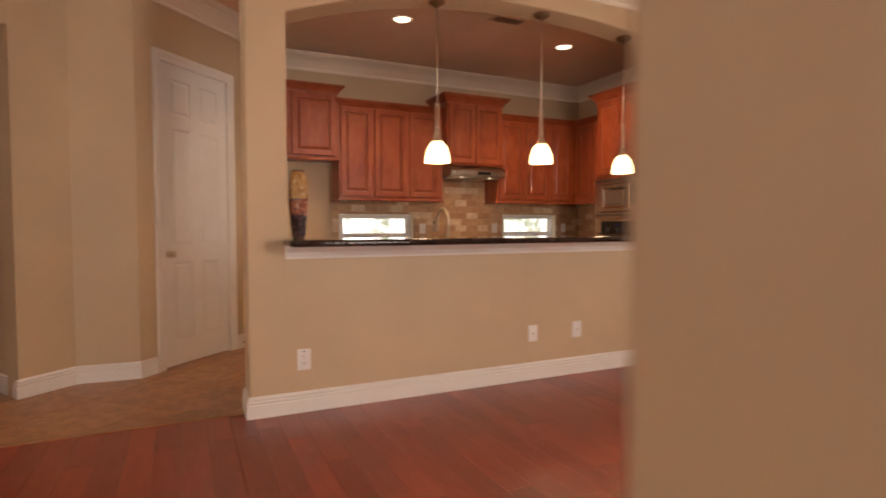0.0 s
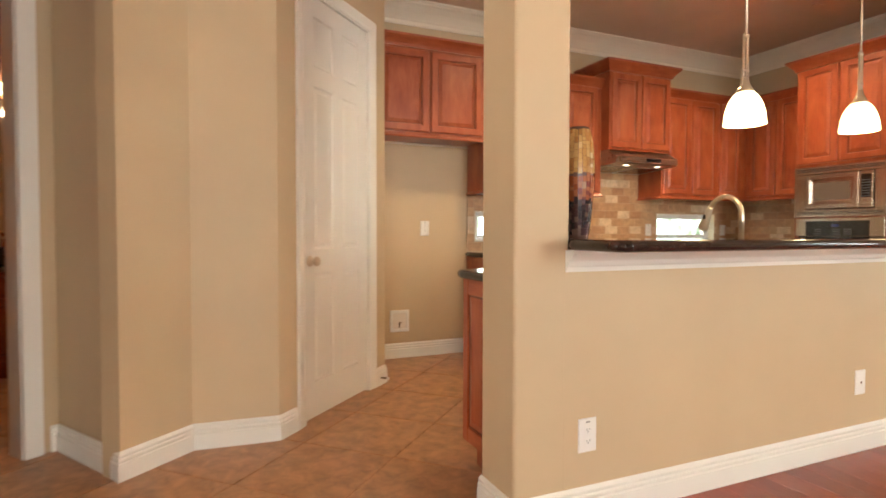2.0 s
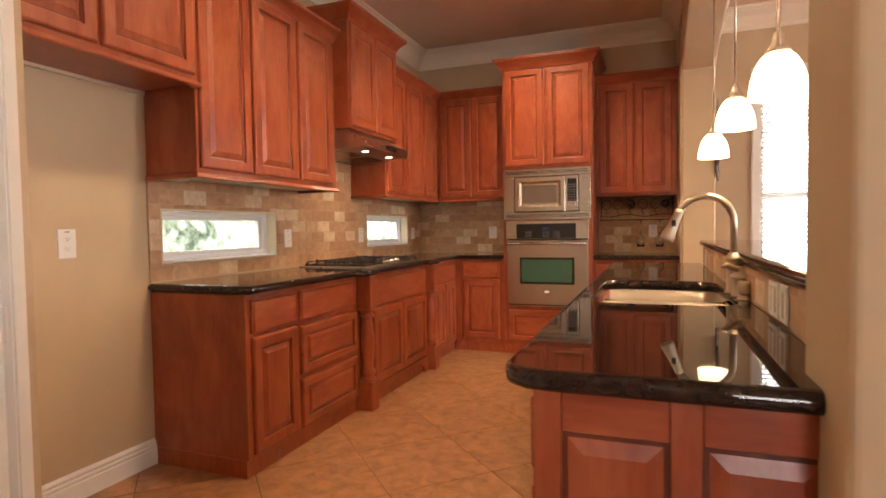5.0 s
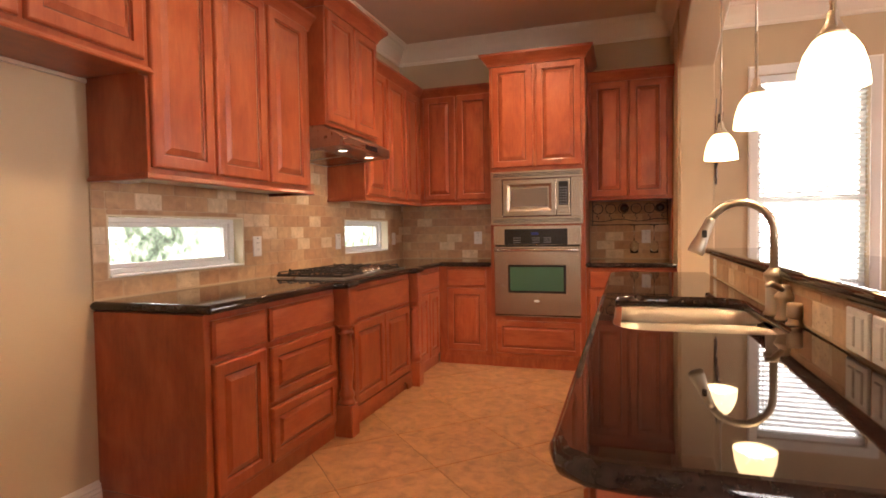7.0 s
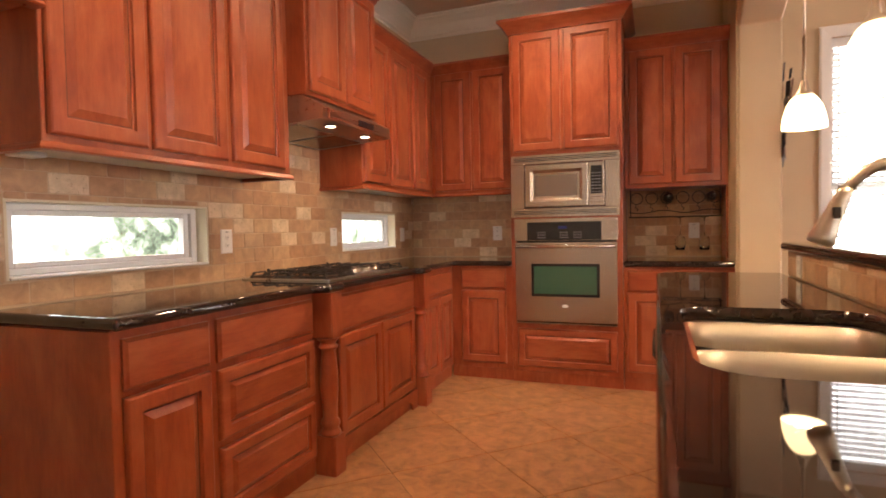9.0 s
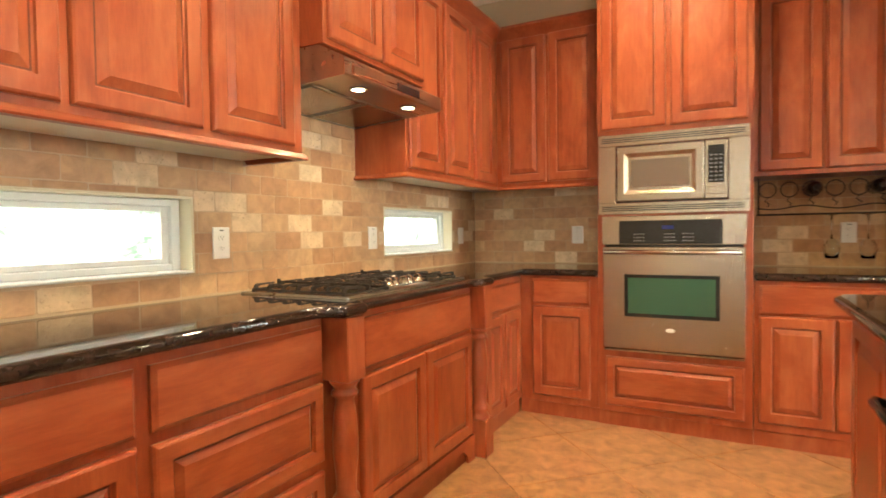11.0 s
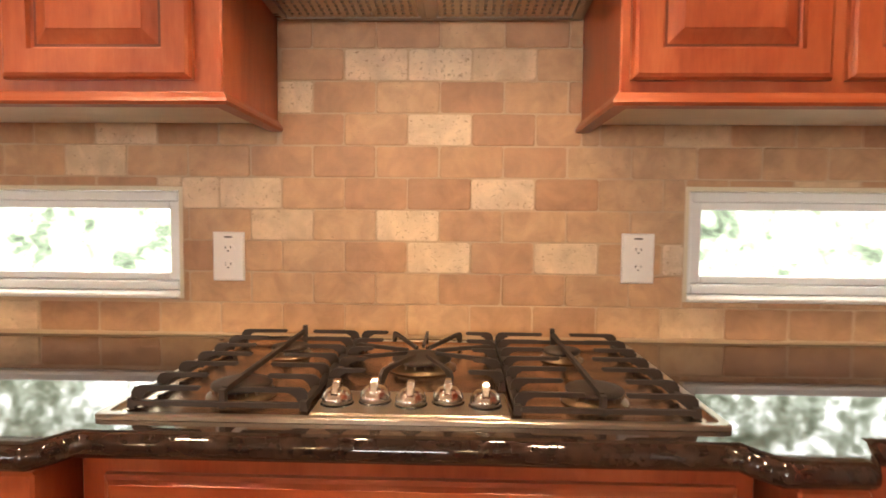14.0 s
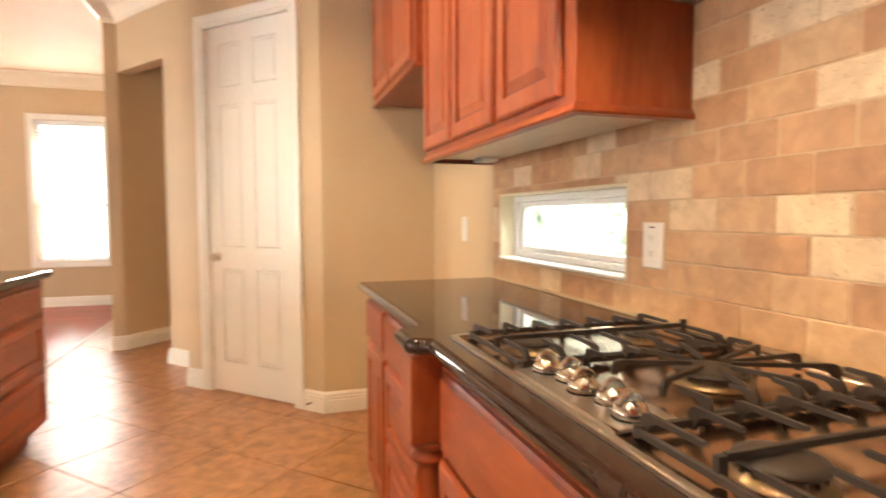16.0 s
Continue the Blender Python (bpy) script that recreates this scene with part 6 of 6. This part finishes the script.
east = backsplash("backsplash_east", bs, "tumbled travertine backsplash beside the oven cabinet")
tiled(east, pose(XE - 0.0025, 0, 0, 0, 0, -90), [(-6.128, -5.063, 0.916, 1.453)], [], -6.128, 0.9200)
bs = bmesh.new()
box(bs, XE - 0.0100, XE - 0.0005, 3.57, 4.257, 0.915, 1.434)
wine = backsplash("backsplash_wine", bs, "tumbled travertine backsplash behind the wine rack")
tiled(wine, pose(XE - 0.0025, 0, 0, 0, 0, -90), [(-4.257, -3.57, 0.916, 1.434)], [], -4.28, 0.9200)
bs = bmesh.new()
box(bs, 0.676, 3.457, 3.4625, 3.4720, 0.915, 1.025)
pen = backsplash("backsplash_bar", bs, "low tumbled travertine splash under the bar top")
tiled(pen, pose(0, 3.4645, 0, 0, 0, 180), [(-3.457, -0.676, 0.916, 1.025)], [], -3.30, 0.9200)
structure("wall_wine_side", boxed(4.5, XE - 0.001, 3.5485, 3.560, 0, CEIL - 0.19), WALL, "tan painted wall beside the wine rack")
structure("wall_wine_side_return", boxed(4.855, XE - 0.001, 3.5615, 3.567, 0.916, CEIL - 0.19), WALL, "tan painted wall return beside the wine rack")

# ---- floors, piece by piece ----
structure("floor", boxed(-4.66, 5.36, -1.75, 7.4, -0.15, -0.010), FLOOR_GROUT, "floor slab under tile and wood")


def clip_poly(poly, axis, low):
    """The part of a polygon on which the coordinate is at least low."""
    out = []
    for i, p in enumerate(poly):
        q = poly[(i + 1) % len(poly)]
        if p[axis] >= low:
            out.append(p)
        if (p[axis] >= low) != (q[axis] >= low):
            u = (low - p[axis]) / (q[axis] - p[axis])
            out.append(tuple(p[k] + (q[k] - p[k]) * u for k in (0, 1)))
    return out


HD = 0.365
tile_floor = structure("floor_tile_bed", boxed(-4.4, 5.16, 3.41, 7.25, -0.0098, -0.0045), FLOOR_GROUT, "brown grout bed of the kitchen floor")
diamond = None
for i in range(-18, 9):
    for j in range(-6, 8):
        if (i + j) % 2 == 0:
            continue
        cx, cy = 2.46 + HD * i, 4.86 + HD * j
        if not (-3.7 < cx < 5.4 and 3.0 < cy < 7.2):
            continue
        low = 3.385 if 3.2 < cx else 3.425
        g = HD - 0.0035
        poly = [(g, 0), (0, g), (-g, 0), (0, -g)]
        if cx > -0.6 and cy > 6.55 or cx > 5.5:
            continue
        whole = cy - g >= low and cx + g <= 5.16 and (cy + g <= 6.20 or cx < -0.75)
        if not whole:
            poly = clip_poly(poly, 1, low - cy)
            poly = [(-x, -y) for x, y in clip_poly([(-x, -y) for x, y in poly], 0, cx - 5.16)]
            if cx > -0.75:
                poly = [(-x, -y) for x, y in clip_poly([(-x, -y) for x, y in poly], 1, cy - 6.20)]
            if len(poly) < 3:
                continue
        if whole and diamond:
            t = new("tile", diamond)
        else:
            bm = bmesh.new()
            s = 0.994
            rings(bm, [[(x, y, -0.0044) for x, y in poly], [(x, y, -0.0015) for x, y in poly], [(x * s, y * s if whole else y, 0.0) for x, y in poly]])
            t = link("tile", bm, FLOOR_TILE)
            if whole:
                diamond = t.data
        t.location = (cx, cy, 0)
        t.rotation_euler = (0, 0, radians(rng.choice((0, 90, 180, 270)))) if whole else (0, 0, 0)
        t.parent = tile_floor

wood_floor = structure("floor_wood_bed", boxed(-4.5, 5.16, -1.6, 3.375, -0.0098, -0.0085), FLOOR_GROUT, "bed under the cherry wood floor")
PLANKS = {}
rest = bmesh.new()
prng = random.Random(12)
PW = 0.127


def plank_mesh(length):
    key = round(length, 2)
    if key not in PLANKS:
        bm = bmesh.new()
        g = 0.0004
        rings(bm, [[(x, y, z) for x, y in ((d + g, d + g), (PW - d - g, d + g), (PW - d - g, length - d - g), (d + g, length - d - g))] for d, z in ((0, -0.008), (0, -0.0008), (0.0008, 0.0))])
        bmesh.ops.recalc_face_normals(bm, faces=bm.faces)
        me = bpy.data.meshes.new("plank")
        bm.to_mesh(me)
        bm.free()
        me.materials.append(PLANK)
        PLANKS[key] = me
    return PLANKS[key]


count = 0
x = -4.5
while x < 5.10:
    end = 3.415 if x < 0.30 else 3.370
    y, first = -1.6, 0.2 + round(prng.random() * 0.5, 2)
    while y < end - 0.02:
        ln = round(min(first or 0.5 + 0.1 * prng.randrange(8), end - y), 2)
        first = 0
        if end - (y + ln) < 0.12:
            ln = round(end - y, 2)
        if -1.4 < x < 4.6 and y > 0.0 and count < 290:
            p = new("plank", plank_mesh(ln))
            p.parent = wood_floor
            p.location = (x, y, 0)
            count += 1
        else:
            rings(rest, [[(x + a, y + b, z) for a, b in ((d, d), (PW - d, d), (PW - d, ln - d), (d, ln - d))] for d, z in ((0.0004, -0.008), (0.0004, -0.0008), (0.0012, 0.0))])
        y += ln
    x += PW
r_ = part("planks_beyond", rest, PLANK, wood_floor)
r_["kind"] = "stuff"
for a, b, y in ((-4.5, 0.415, 3.42), (3.482, 4.47, 3.375)):
    structure("threshold", boxed(a, b, y - 0.020, y + 0.022, -0.004, 0.007, bevel=0.003), THRESHOLD, "wooden threshold strip between tile and wood")
